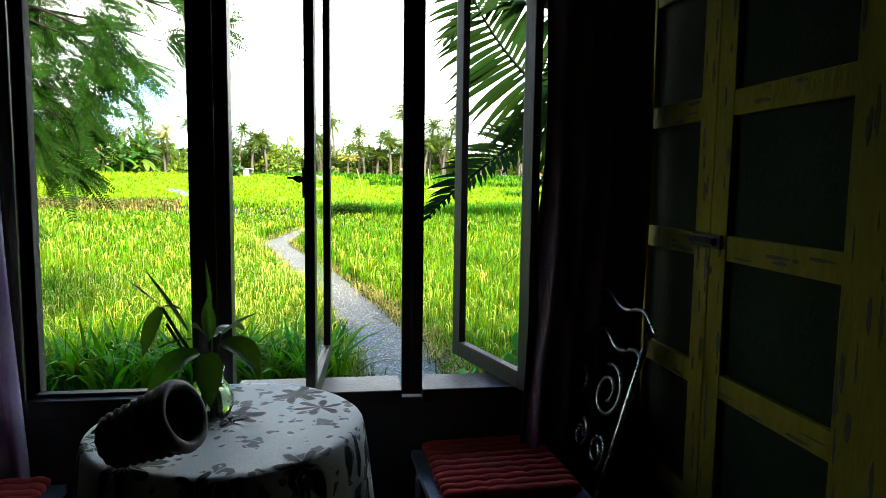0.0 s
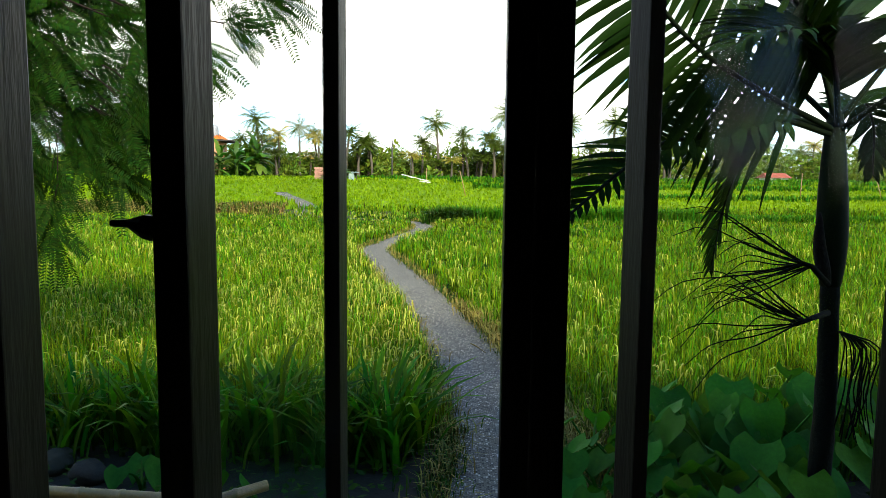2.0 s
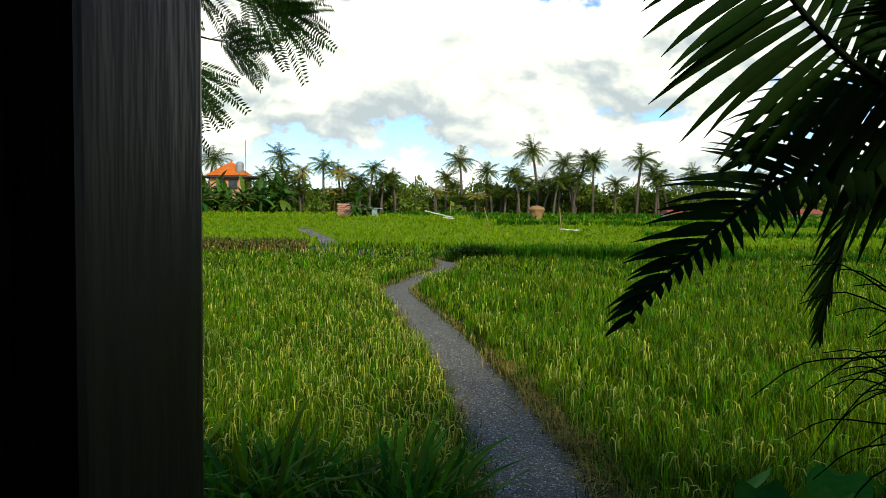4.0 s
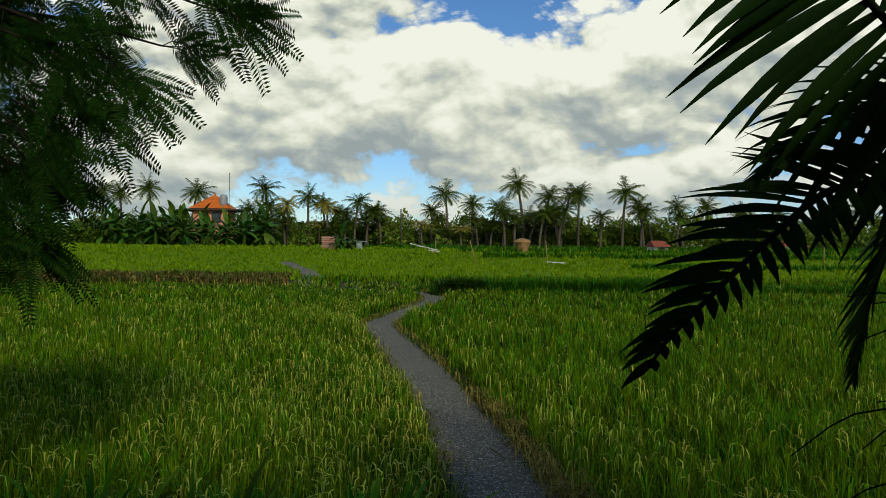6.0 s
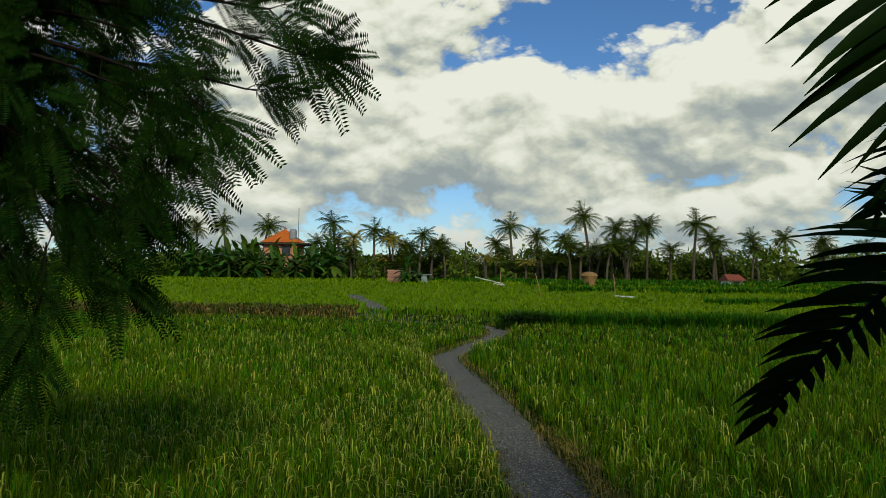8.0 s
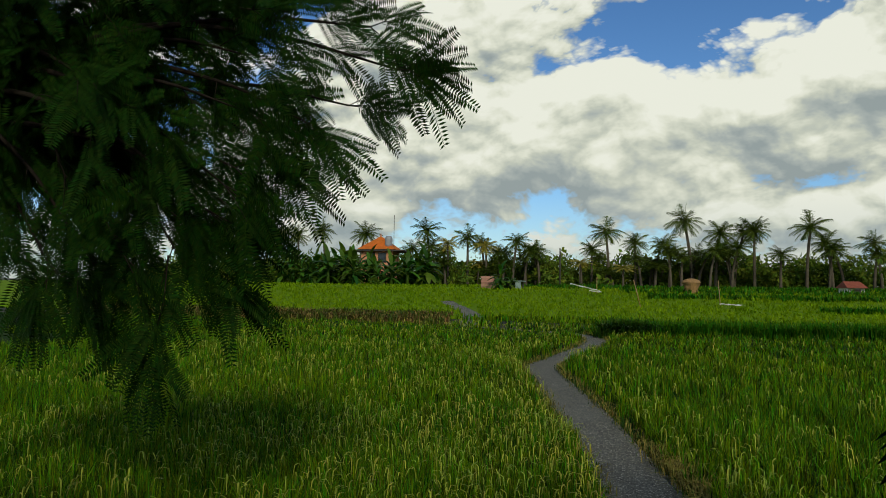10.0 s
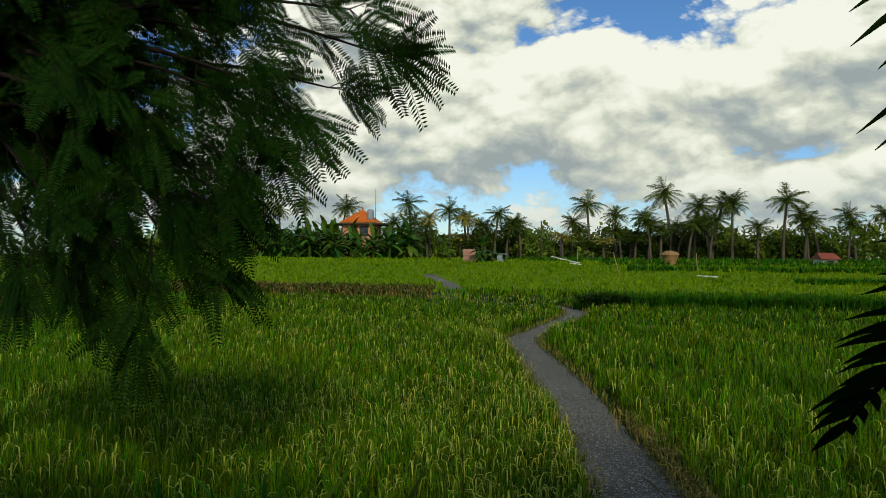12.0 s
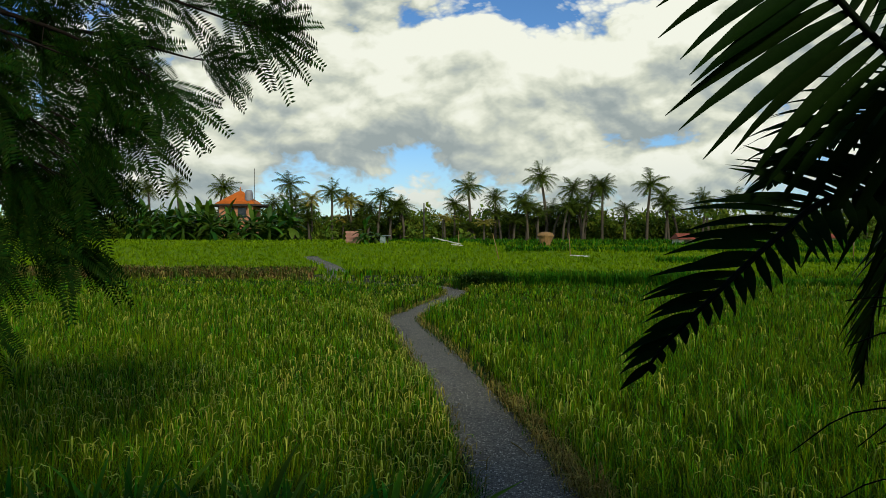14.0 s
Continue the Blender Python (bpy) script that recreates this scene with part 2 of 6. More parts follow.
HAY = material("stacked_brown_hay", (0.34, 0.19, 0.08), (0.22, 0.13, 0.05), 3, 0.95, 0.7, 25, spec=0.1)
STRAW = material("dry_straw", (0.31, 0.24, 0.05), (0.17, 0.15, 0.03), 2, 0.9, 0.3, 30, vary=0.7, spec=0.1)
IRIS_LEAF = material("sword_leaf", (0.036, 0.130, 0.005), (0.060, 0.165, 0.008), 1.2, 0.55, 0.0, 20, vary=0.9, trans=0.38, spec=0.07)
TARO_LEAF = material("taro_leaf", (0.034, 0.135, 0.012), (0.05, 0.16, 0.014), 4, 0.65, 0.2, 30, vary=0.5, trans=0.3, spec=0.08)
WEED_LEAF = material("small_weed_leaf", (0.03, 0.09, 0.008), (0.05, 0.10, 0.01), 3, 0.6, 0.0, 20, vary=0.7, trans=0.3, spec=0.1)
# palm colours darkened to near black, standing in for its backlit silhouette
FROND_LEAF = material("silhouette_near_palm_leaflet", (0.006, 0.018, 0.002), (0.009, 0.024, 0.003), 2, 0.65, 0.1, 40, vary=0.4, trans=0.10, spec=0.03)
PALM_STEM = material("silhouette_smooth_palm_stem", (0.008, 0.009, 0.005), (0.005, 0.006, 0.003), 5, 0.8, 0.3, 40, spec=0.05)
CROWNSHAFT = material("silhouette_green_crownshaft", (0.005, 0.010, 0.0025), (0.0035, 0.007, 0.002), 5, 0.65, 0.1, 40, spec=0.06)
# feathery leaf and bark colours carry the dark of a shaded silhouette
FEATHER_LEAF = material("silhouette_feathery_leaflet", (0.008, 0.027, 0.002), (0.013, 0.037, 0.003), 1.5, 0.65, 0.0, 20, vary=0.6, trans=0.16, spec=0.04)
BARK = material("silhouette_grey_brown_bark", (0.020, 0.016, 0.011), (0.012, 0.009, 0.007), 6, 0.9, 0.6, 40, spec=0.05)
BAMBOO = material("dry_bamboo", (0.36, 0.23, 0.07), (0.24, 0.14, 0.04), 5, 0.42, 0.1, 60, vary=0.35)
STONE = material("river_stone", (0.07, 0.06, 0.036), (0.035, 0.032, 0.02), 5, 0.85, 0.4, 40, vary=0.4, spec=0.2)
PALM_FAR = material("coconut_leaf", (0.036, 0.075, 0.006), (0.09, 0.115, 0.010), 0.5, 0.55, 0.0, 10, vary=0.6, trans=0.2, spec=0.15)
PALM_YELLOW = material("yellowing_coconut_leaf", (0.42, 0.31, 0.03), (0.22, 0.22, 0.03), 0.5, 0.55, 0.0, 10, vary=0.6, trans=0.25)
PALM_TRUNK = material("coconut_trunk", (0.115, 0.095, 0.065), (0.07, 0.058, 0.04), 3, 0.9, 0.4, 30, spec=0.1)
BANANA_LEAF = material("banana_leaf", (0.032, 0.090, 0.006), (0.075, 0.14, 0.012), 0.8, 0.5, 0.0, 10, vary=0.9, trans=0.3, spec=0.2)
WOODS_LEAF = material("distant_foliage", (0.055, 0.115, 0.010), (0.13, 0.165, 0.016), 0.25, 0.65, 0.0, 6, vary=0.8, trans=0.2, spec=0.1)
ROOF_TILE = material("orange_clay_tiles", (0.62, 0.15, 0.025), (0.48, 0.11, 0.02), 1.5, 0.75, 0.3, 20, vary=0.25, spec=0.15)
PEACH_WALL = material("peach_plaster", (0.62, 0.27, 0.13), (0.52, 0.22, 0.11), 1.0, 0.85, 0.1, 20)
DARK_GLASS = material("dark_far_window", (0.03, 0.04, 0.05), (0.02, 0.025, 0.03), 2, 0.12, 0.0, 20)
GREY_TANK = material("grey_water_tank", (0.30, 0.30, 0.30), (0.2, 0.2, 0.2), 2, 0.5, 0.1, 20)
BRICK_PINK = material("pink_brick", (0.42, 0.20, 0.14), (0.32, 0.15, 0.11), 2, 0.9, 0.3, 20, vary=0.4)
TARP_WHITE = material("pale_cloth_sheet", (0.66, 0.62, 0.52), (0.54, 0.50, 0.42), 2, 0.8, 0.2, 20)
SHED_SIDE = material("pale_green_sheet", (0.30, 0.38, 0.34), (0.22, 0.28, 0.26), 2, 0.6, 0.2, 20)
RUST_ROOF = material("rust_red_sheet", (0.30, 0.075, 0.035), (0.20, 0.055, 0.03), 2, 0.7, 0.2, 20, spec=0.2)
DARK_POST = material("dark_timber", (0.06, 0.048, 0.036), (0.04, 0.03, 0.024), 3, 0.85, 0.3, 30)
YELLOW_PETAL = material("yellow_petal", (0.75, 0.55, 0.03), (0.65, 0.45, 0.03), 8, 0.6, 0.0, 60)


# ---------- mesh helpers ----------
def part(name, bm, mat, parent=None, label="", smooth=False):
    me = bpy.data.meshes.new(name)
    bm.to_mesh(me)
    bm.free()
    if smooth:
        me.polygons.foreach_set("use_smooth", [True] * len(me.polygons))
    me.materials.append(mat)
    ob = new(name, me)
    ob.parent = parent
    if label:
        ob["label"] = label
    return ob


def arrays(name, verts, tris, mat, parent=None, smooth=False, label=""):
    """One mesh object out of numpy arrays of places and triangles."""
    me = bpy.data.meshes.new(name)
    verts, tris = np.asarray(verts, np.float32).reshape(-1, 3), np.asarray(tris, np.int32).reshape(-1, 3)
    me.vertices.add(len(verts))
    me.vertices.foreach_set("co", verts.ravel())
    me.loops.add(tris.size)
    me.loops.foreach_set("vertex_index", tris.ravel())
    me.polygons.add(len(tris))
    me.polygons.foreach_set("loop_start", np.arange(0, tris.size, 3, dtype=np.int32))
    me.update(calc_edges=True)
    if smooth:
        me.polygons.foreach_set("use_smooth", np.ones(len(tris), bool))
    me.materials.append(mat)
    ob = new(name, me)
    ob.parent = parent
    if label:
        ob["label"] = label
    return ob


def empty(name, x, y, z, rz=0.0, label="", category="", group="", kind=""):
    ob = new(name)
    ob.matrix_world = pose(x, y, z, 0, 0, rz)
    return tagged(ob, label, category, group, kind)


def box(bm, x0, x1, y0, y1, z0, z1, bevel=0.0):
    vs = [bm.verts.new((x, y, z)) for x in (x0, x1) for y in (y0, y1) for z in (z0, z1)]
    fs = [bm.faces.new([vs[i] for i in f]) for f in ((0, 1, 3, 2), (4, 6, 7, 5), (0, 4, 5, 1), (2, 3, 7, 6), (0, 2, 6, 4), (1, 5, 7, 3))]
    if bevel:
        bmesh.ops.bevel(bm, geom=list({e for f in fs for e in f.edges}), offset=bevel, segments=2, affect="EDGES", profile=0.6)
    return bm


def boxes(*rows, bevel=0.0):
    bm = bmesh.new()
    for r in rows:
        box(bm, *r, bevel=bevel)
    return bm


def tube(bm, pts, radius, sides=8, closed=False):
    """A round rod along places; radius is one number or one a place."""
    pts = [Vector(p) for p in pts]
    rings, n = [], len(pts)
    up = Vector((0.31, 0.17, 0.93))
    for i, p in enumerate(pts):
        d = (pts[min(i + 1, n - 1)] - pts[max(i - 1, 0)]).normalized()
        a = d.cross(up)
        a = (a if a.length > 1e-3 else d.cross(Vector((1, 0, 0)))).normalized()
        b = d.cross(a)
        r = radius[i] if isinstance(radius, (list, tuple)) else radius
        rings.append([bm.verts.new(p + (a * math.cos(k * math.tau / sides) + b * math.sin(k * math.tau / sides)) * r) for k in range(sides)])
    for r0, r1 in zip(rings, rings[1:]):
        for k in range(sides):
            bm.faces.new((r0[k], r0[(k + 1) % sides], r1[(k + 1) % sides], r1[k]))
    if not closed:
        bm.faces.new(rings[0][::-1])
        bm.faces.new(rings[-1])
    return bm


def lathe(bm, profile, sides=40, cx=0.0, cy=0.0):
    rings = [[bm.verts.new((cx + r * math.cos(k * math.tau / sides), cy + r * math.sin(k * math.tau / sides), z)) for k in range(sides)] for r, z in profile]
    for a, b in zip(rings, rings[1:]):
        for k in range(sides):
            bm.faces.new((a[k], a[(k + 1) % sides], b[(k + 1) % sides], b[k]))
    return bm


def spline(pts, steps=8):
    """A smooth line through places (Catmull-Rom)."""
    p = [Vector(q) for q in pts]
    p = [2 * p[0] - p[1]] + p + [2 * p[-1] - p[-2]]
    out = []
    for a, b, c, d in zip(p, p[1:], p[2:], p[3:]):
        for k in range(steps):
            s = k / steps
            out.append(0.5 * (2 * b + (c - a) * s + (2 * a - 5 * b + 4 * c - d) * s * s + (3 * b - a - 3 * c + d) * s ** 3))
    return out + [p[-2]]


# ---------- the lie of the land ----------
RISE_Y = [-900, 14, 23, 35, 38.5, 41, 50, 58, 66, 80, 100, 200, 700, 3000]
RISE_Z = [-0.87, -0.87, -0.77, -0.60, -0.50, -0.10, 0.40, 1.20, 1.62, 1.85, 2.2, 3.2, 4.0, 6.0]
PATH = spline([(0.35, 2.9, 0), (0.40, 4.3, 0), (0.42, 5.7, 0), (0.50, 6.85, 0), (0.48, 7.9, 0), (0.32, 9.4, 0), (0.16, 10.5, 0), (-0.03, 11.7, 0), (-0.35, 13.4, 0),
               (-0.72, 15.3, 0), (-1.17, 17.3, 0), (-1.75, 19.7, 0), (-2.25, 21.7, 0), (-2.42, 23.4, 0), (-2.10, 25.1, 0), (-1.62, 28, 0), (-1.18, 31, 0),
               (-1.35, 34, 0), (-2.8, 36.3, 0), (-5.6, 37.4, 0), (-8.0, 38.8, 0), (-8.6, 42.0, 0), (-10.3, 46.5, 0), (-12.8, 52.0, 0)], 6)
PATH_XY = np.array([(p.x, p.y) for p in PATH])


def level(y):
    return np.interp(y, RISE_Y, RISE_Z)


def ground_z(x, y):
    """Field soil: a little under the path, with low swells."""
    return level(y) - 0.07 + 0.03 * np.sin(x * 0.9 + y * 0.5) * np.cos(y * 0.6 - x * 0.3)


def path_gap(x, y):
    """Distance from places to the middle of the path."""
    x, y = np.atleast_1d(x), np.atleast_1d(y)
    best = np.full(x.shape, 1e9)
    for px, py in PATH_XY:
        best = np.minimum(best, (x - px) ** 2 + (y - py) ** 2)
    return np.sqrt(best)


def build_ground():
    ys = np.concatenate([[-900, -300, -100, -40, -12], np.arange(-4, 20, 0.5), np.arange(20, 46, 0.75), np.arange(46, 104, 2), [110, 130, 160, 200, 300, 450, 700, 1200, 3000]])
    xs = np.concatenate([[-3000, -1000, -400, -200, -120], np.arange(-80, -12, 4), np.arange(-12, 12, 0.5), np.arange(12, 84, 4), [120, 200, 400, 1000, 3000]])
    X, Y = np.meshgrid(xs, ys)
    Z = ground_z(X, Y)
    nx, ny = len(xs), len(ys)
    i = (np.arange(ny - 1)[:, None] * nx + np.arange(nx - 1)[None]).ravel()
    tris = np.concatenate([np.stack([i, i + 1, i + nx + 1], 1), np.stack([i, i + nx + 1, i + nx], 1)])
    tagged(arrays("ground", np.stack([X, Y, Z], -1), tris, SOIL, smooth=True), "dark damp soil under the rice terraces", "ground", kind="structure")


def build_path():
    bm = bmesh.new()
    rows = []
    for i, p in enumerate(PATH):
        d = (PATH[min(i + 1, len(PATH) - 1)] - PATH[max(i - 1, 0)]).normalized()
        s = Vector((-d.y, d.x, 0))
        z = float(level(p.y))
        half = 0.50 + 0.02 * math.sin(p.y * 0.8) + 0.06 * min(1.0, max(0.0, (p.y - 19.0) / 4.0))
        row = []
        for k, dz in ((-1.0, -0.16), (-1.0, -0.012), (-0.93, 0.0), (0, 0.008), (0.93, 0.0), (1.0, -0.012), (1.0, -0.16)):
            w = half * k + (0.025 * noise.noise((p.x * 1.1, p.y * 1.1, k)) if abs(k) == 1 else 0)
            row.append(bm.verts.new((p.x + s.x * w, p.y + s.y * w, z + dz)))
        rows.append(row)
    for a, b in zip(rows, rows[1:]):
        for k in range(6):
            bm.faces.new((a[k], a[k + 1], b[k + 1], b[k]))
    bmesh.ops.recalc_face_normals(bm, faces=bm.faces)
    ob = part("path", bm, GRAVEL)
    tagged(ob, "winding grey pebble-concrete footpath between rice fields", "path", kind="structure")


build_ground()
build_path()

# ---------- the room ----------
WX0, WX1, WTOP, SILL = -1.19, 0.86, 2.25, 0.66      # window opening in the outer wall
Y0, Y1 = 2.20, 2.34                                  # outer wall, inside and outside face
RX0, RX1, RY0 = -2.1, 0.86, -2.2                      # room


def build_room():
    tagged(part("wall_north", boxes((RX0 - 0.15, WX0, Y0, Y1, -0.95, 2.75), (WX0, WX1, Y0, Y1, -0.95, SILL - 0.03), (WX0, WX1, Y0, Y1, WTOP, 2.75), (WX1, RX1 + 0.15, Y0, Y1, -0.95, 2.75)), WALL_DARK),
           "dark wall with a wide window opening", "wall", kind="structure")
    tagged(part("wall_west", boxes((RX0 - 0.15, RX0, RY0 - 0.15, Y0, -0.95, 2.75)), WALL_DARK), "plain dark side wall of the room", "wall", kind="structure")
    tagged(part("wall_east", boxes((RX1, RX1 + 0.15, RY0 - 0.15, Y0, -0.95, 2.75)), WALL_DARK), "plain dark side wall behind the yellow doors", "wall", kind="structure")
    tagged(part("wall_south", boxes((RX0, RX1, RY0 - 0.15, RY0, -0.95, 2.75)), WALL_DARK), "plain dark wall behind the viewer", "wall", kind="structure")
    tagged(part("ceiling", boxes((RX0 - 0.15, RX1 + 0.15, RY0 - 0.15, Y1 + 0.02, 2.75, 2.85)), CEILING_WOOD), "dark wooden ceiling of the room", "ceiling", kind="structure")
    tagged(part("floor", boxes((RX0, RX1, RY0, Y0, -0.12, 0.0)), FLOOR_TILE), "dark tiled floor of the room", "floor", kind="structure")


def build_unseen_house():
    """Unseen house round the room: side walls and wide-eaved roof added for shade."""
    tagged(part("wall_outer_unseen", boxes((-7.5, RX0 - 0.15, Y0, Y1, -0.95, 3.0), (RX1 + 0.15, 7.0, Y0, Y1, -0.95, 3.0), (RX0 - 0.15, RX1 + 0.15, Y0 + 0.06, Y1, 2.86, 3.0), (-7.5, -7.3, -5, Y0, -0.95, 3.0), (6.8, 7.0, -5, Y0, -0.95, 3.0)), WALL_DARK),
           "unseen dark outer wall, added to shade what grows by the window", "wall", kind="structure")
    bm = bmesh.new()
    prof = [(3.65, 2.78), (3.65, 2.90), (-1.4, 5.2), (-6.0, 2.9), (-6.0, 2.78), (-1.4, 5.06)]
    ends = [[bm.verts.new((x, y, z)) for y, z in prof] for x in (-8.2, 7.7)]
    for k in range(6):
        bm.faces.new((ends[0][k], ends[0][(k + 1) % 6], ends[1][(k + 1) % 6], ends[1][k]))
    for e in ends:
        bm.faces.new(e[:3] + e[5:])
        bm.faces.new(e[2:])
    bmesh.ops.recalc_face_normals(bm, faces=bm.faces)
    tagged(part("roof", bm, CEILING_WOOD), "unseen dark wooden roof with a wide eave, added for shade", "roof", kind="structure")


def build_window():
    w = empty("window_1", -0.2, Y0, SILL, 0, "wide dark wooden window with two open casements", "window", kind="structure")
    inv = w.matrix_world.inverted()

    def piece(name, bm, mat, label="", parent=None):
        ob = part(name, bm, mat, parent or w, label)
        if parent is None:
            ob.matrix_parent_inverse = inv
        return ob

    for a, b, y0, y1 in ((WX0 - 0.05, WX0, 2.19, 2.30), (-0.690, -0.612, 2.190, 2.260), (-0.610, -0.566, 2.19, 2.262), (-0.019, 0.051, 2.20, 2.222), (WX1 - 0.02, WX1 + 0.04, 2.19, 2.30)):
        piece("window_post", boxes((a, b, y0, y1, SILL - 0.02, WTOP), bevel=0.003), DARK_WOOD)
    piece("stop_bead", boxes((0.012, 0.0505, 2.190, 2.202, SILL, WTOP), bevel=0.002), DARK_WOOD)
    piece("window_head", boxes((WX0 - 0.05, WX1 + 0.04, 2.19, 2.30, WTOP, WTOP + 0.06), bevel=0.003), DARK_WOOD)
    piece("window_sill", boxes((WX0 - 0.05, -0.69, 2.19, 2.30, SILL - 0.06, SILL), bevel=0.003), DARK_WOOD)
    piece("window_sill", boxes((-0.566, -0.018, 2.185, 2.36, SILL - 0.045, SILL), (0.052, WX1, 2.185, 2.36, SILL - 0.045, SILL), bevel=0.004), DARK_WOOD)
    pane = piece("pane", boxes((WX0, -0.69, 2.238, 2.243, SILL, WTOP)), GLASS, "clear fixed glass pane")
    pane.visible_shadow = False
    piece("glazing_bead", boxes((WX0, -0.69, 2.225, 2.237, SILL, SILL + 0.012)), DARK_WOOD)
    for name, x, y, turn, width in (("left", -0.312, 2.03, 86.5, 0.63), ("right", 0.405, 2.11, 106.5, 0.57)):
        m = inv @ pose(x, y, SILL + 0.0, 0, 0, turn)
        frame_ob = part("casement", boxes((0, 0.062, -0.015, 0.015, 0.0, 1.55), (width - 0.062, width, -0.015, 0.015, 0.0, 1.55), (0.062, width - 0.062, -0.015, 0.015, 0.0, 0.06), (0.062, width - 0.062, -0.015, 0.015, 1.49, 1.55), bevel=0.003), DARK_WOOD, w,
                        "dark wooden casement frame standing open")
        frame_ob.matrix_local = m
        pane = part("pane", boxes((0.06, width - 0.06, -0.002, 0.002, 0.058, 1.492)), GLASS, frame_ob, "clear reflecting glass pane")
        pane.visible_shadow = False
        s = 1 if name == "left" else -1
        bm = boxes((0.018, 0.044, *sorted((0.015 * s, 0.023 * s)), 0.645, 0.735), bevel=0.002)
        tube(bm, [(0.031, 0.02 * s, 0.70), (0.031, 0.034 * s, 0.70)], 0.009)
        tube(bm, [(0.031, 0.028 * s, 0.70), (0.031, 0.038 * s, 0.702), (0.031, 0.052 * s, 0.704), (0.031, 0.068 * s, 0.704)], [0.012, 0.011, 0.004, 0.003])
        part("latch_handle", bm, BLACK_METAL, frame_ob, "black metal latch handle")
        bm = bmesh.new()
        tube(bm, [(0.3, 0, 0.0), (0.3, 0, -0.02)], 0.006)
        part("stay", bm, BLACK_METAL, frame_ob, "black metal stay")


build_room()
build_unseen_house()
build_window()


# ---------- rice and grass: many thin blades ----------
def blade_arrays(bx, by, bz, h, az, lean, w, droop=0.25):
    """Thin leaves from places on the ground: five corners and three triangles each."""
    n = len(bx)
    ca, sa = np.cos(az), np.sin(az)
    base = np.stack([bx, by, bz], 1)
    out = np.stack([ca, sa, np.zeros(n)], 1)
    side = np.stack([-sa, ca, np.zeros(n)], 1) * (w / 2)[:, None]
    up = np.array([[0.0, 0.0, 1.0]])
    mid = base + up * (h * 0.62)[:, None] + out * (h * lean * 0.35)[:, None]
    tip = base + up * (h * (1 - droop * lean))[:, None] + out * (h * lean)[:, None]
    v = np.stack([base - side * 0.7, base + side * 0.7, mid - side, mid + side, tip], 1)
    t = (np.arange(n) * 5)[:, None, None] + np.array([[0, 1, 3], [0, 3, 2], [2, 3, 4]])[None]
    return v.reshape(-1, 3), t.reshape(-1, 3)


def scatter(rng, x0, x1, y0, y1, step, keep):
    xs, ys = np.meshgrid(np.arange(x0, x1, step), np.arange(y0, y1, step))
    xs = (xs + rng.uniform(-0.48, 0.48, xs.shape) * step).ravel()
    ys = (ys + rng.uniform(-0.48, 0.48, ys.shape) * step).ravel()
    ok = keep(xs, ys)
    return xs[ok], ys[ok]


def crop_height(x, y):
    """Swells in the height of the stand."""
    return 1.0 + 0.14 * np.sin(x * 0.55 + 1.3 * np.sin(y * 0.23)) * np.cos(y * 0.41) + 0.10 * np.sin(x * 1.9 + y * 1.3)


def in_field(x, y):
    start = np.where(x < 0.4, 7.15 + 0.15 * np.sin(x * 2.0), 6.75 + 0.2 * np.sin(x * 1.4))
    gap = path_gap(x, y)
    side = np.where(y < 14, 0.60, 0.70) + 0.05 * np.sin(x * 7 + y * 5)
    bank = np.where(x > -0.6, (y > 34.6) & (y < 36.0), (y > 38.3) & (y < 40.4))
    shore = (np.abs(x) < 4.5 + y * 0.82)
    return (y > start) & (gap > side) & ~bank & shore


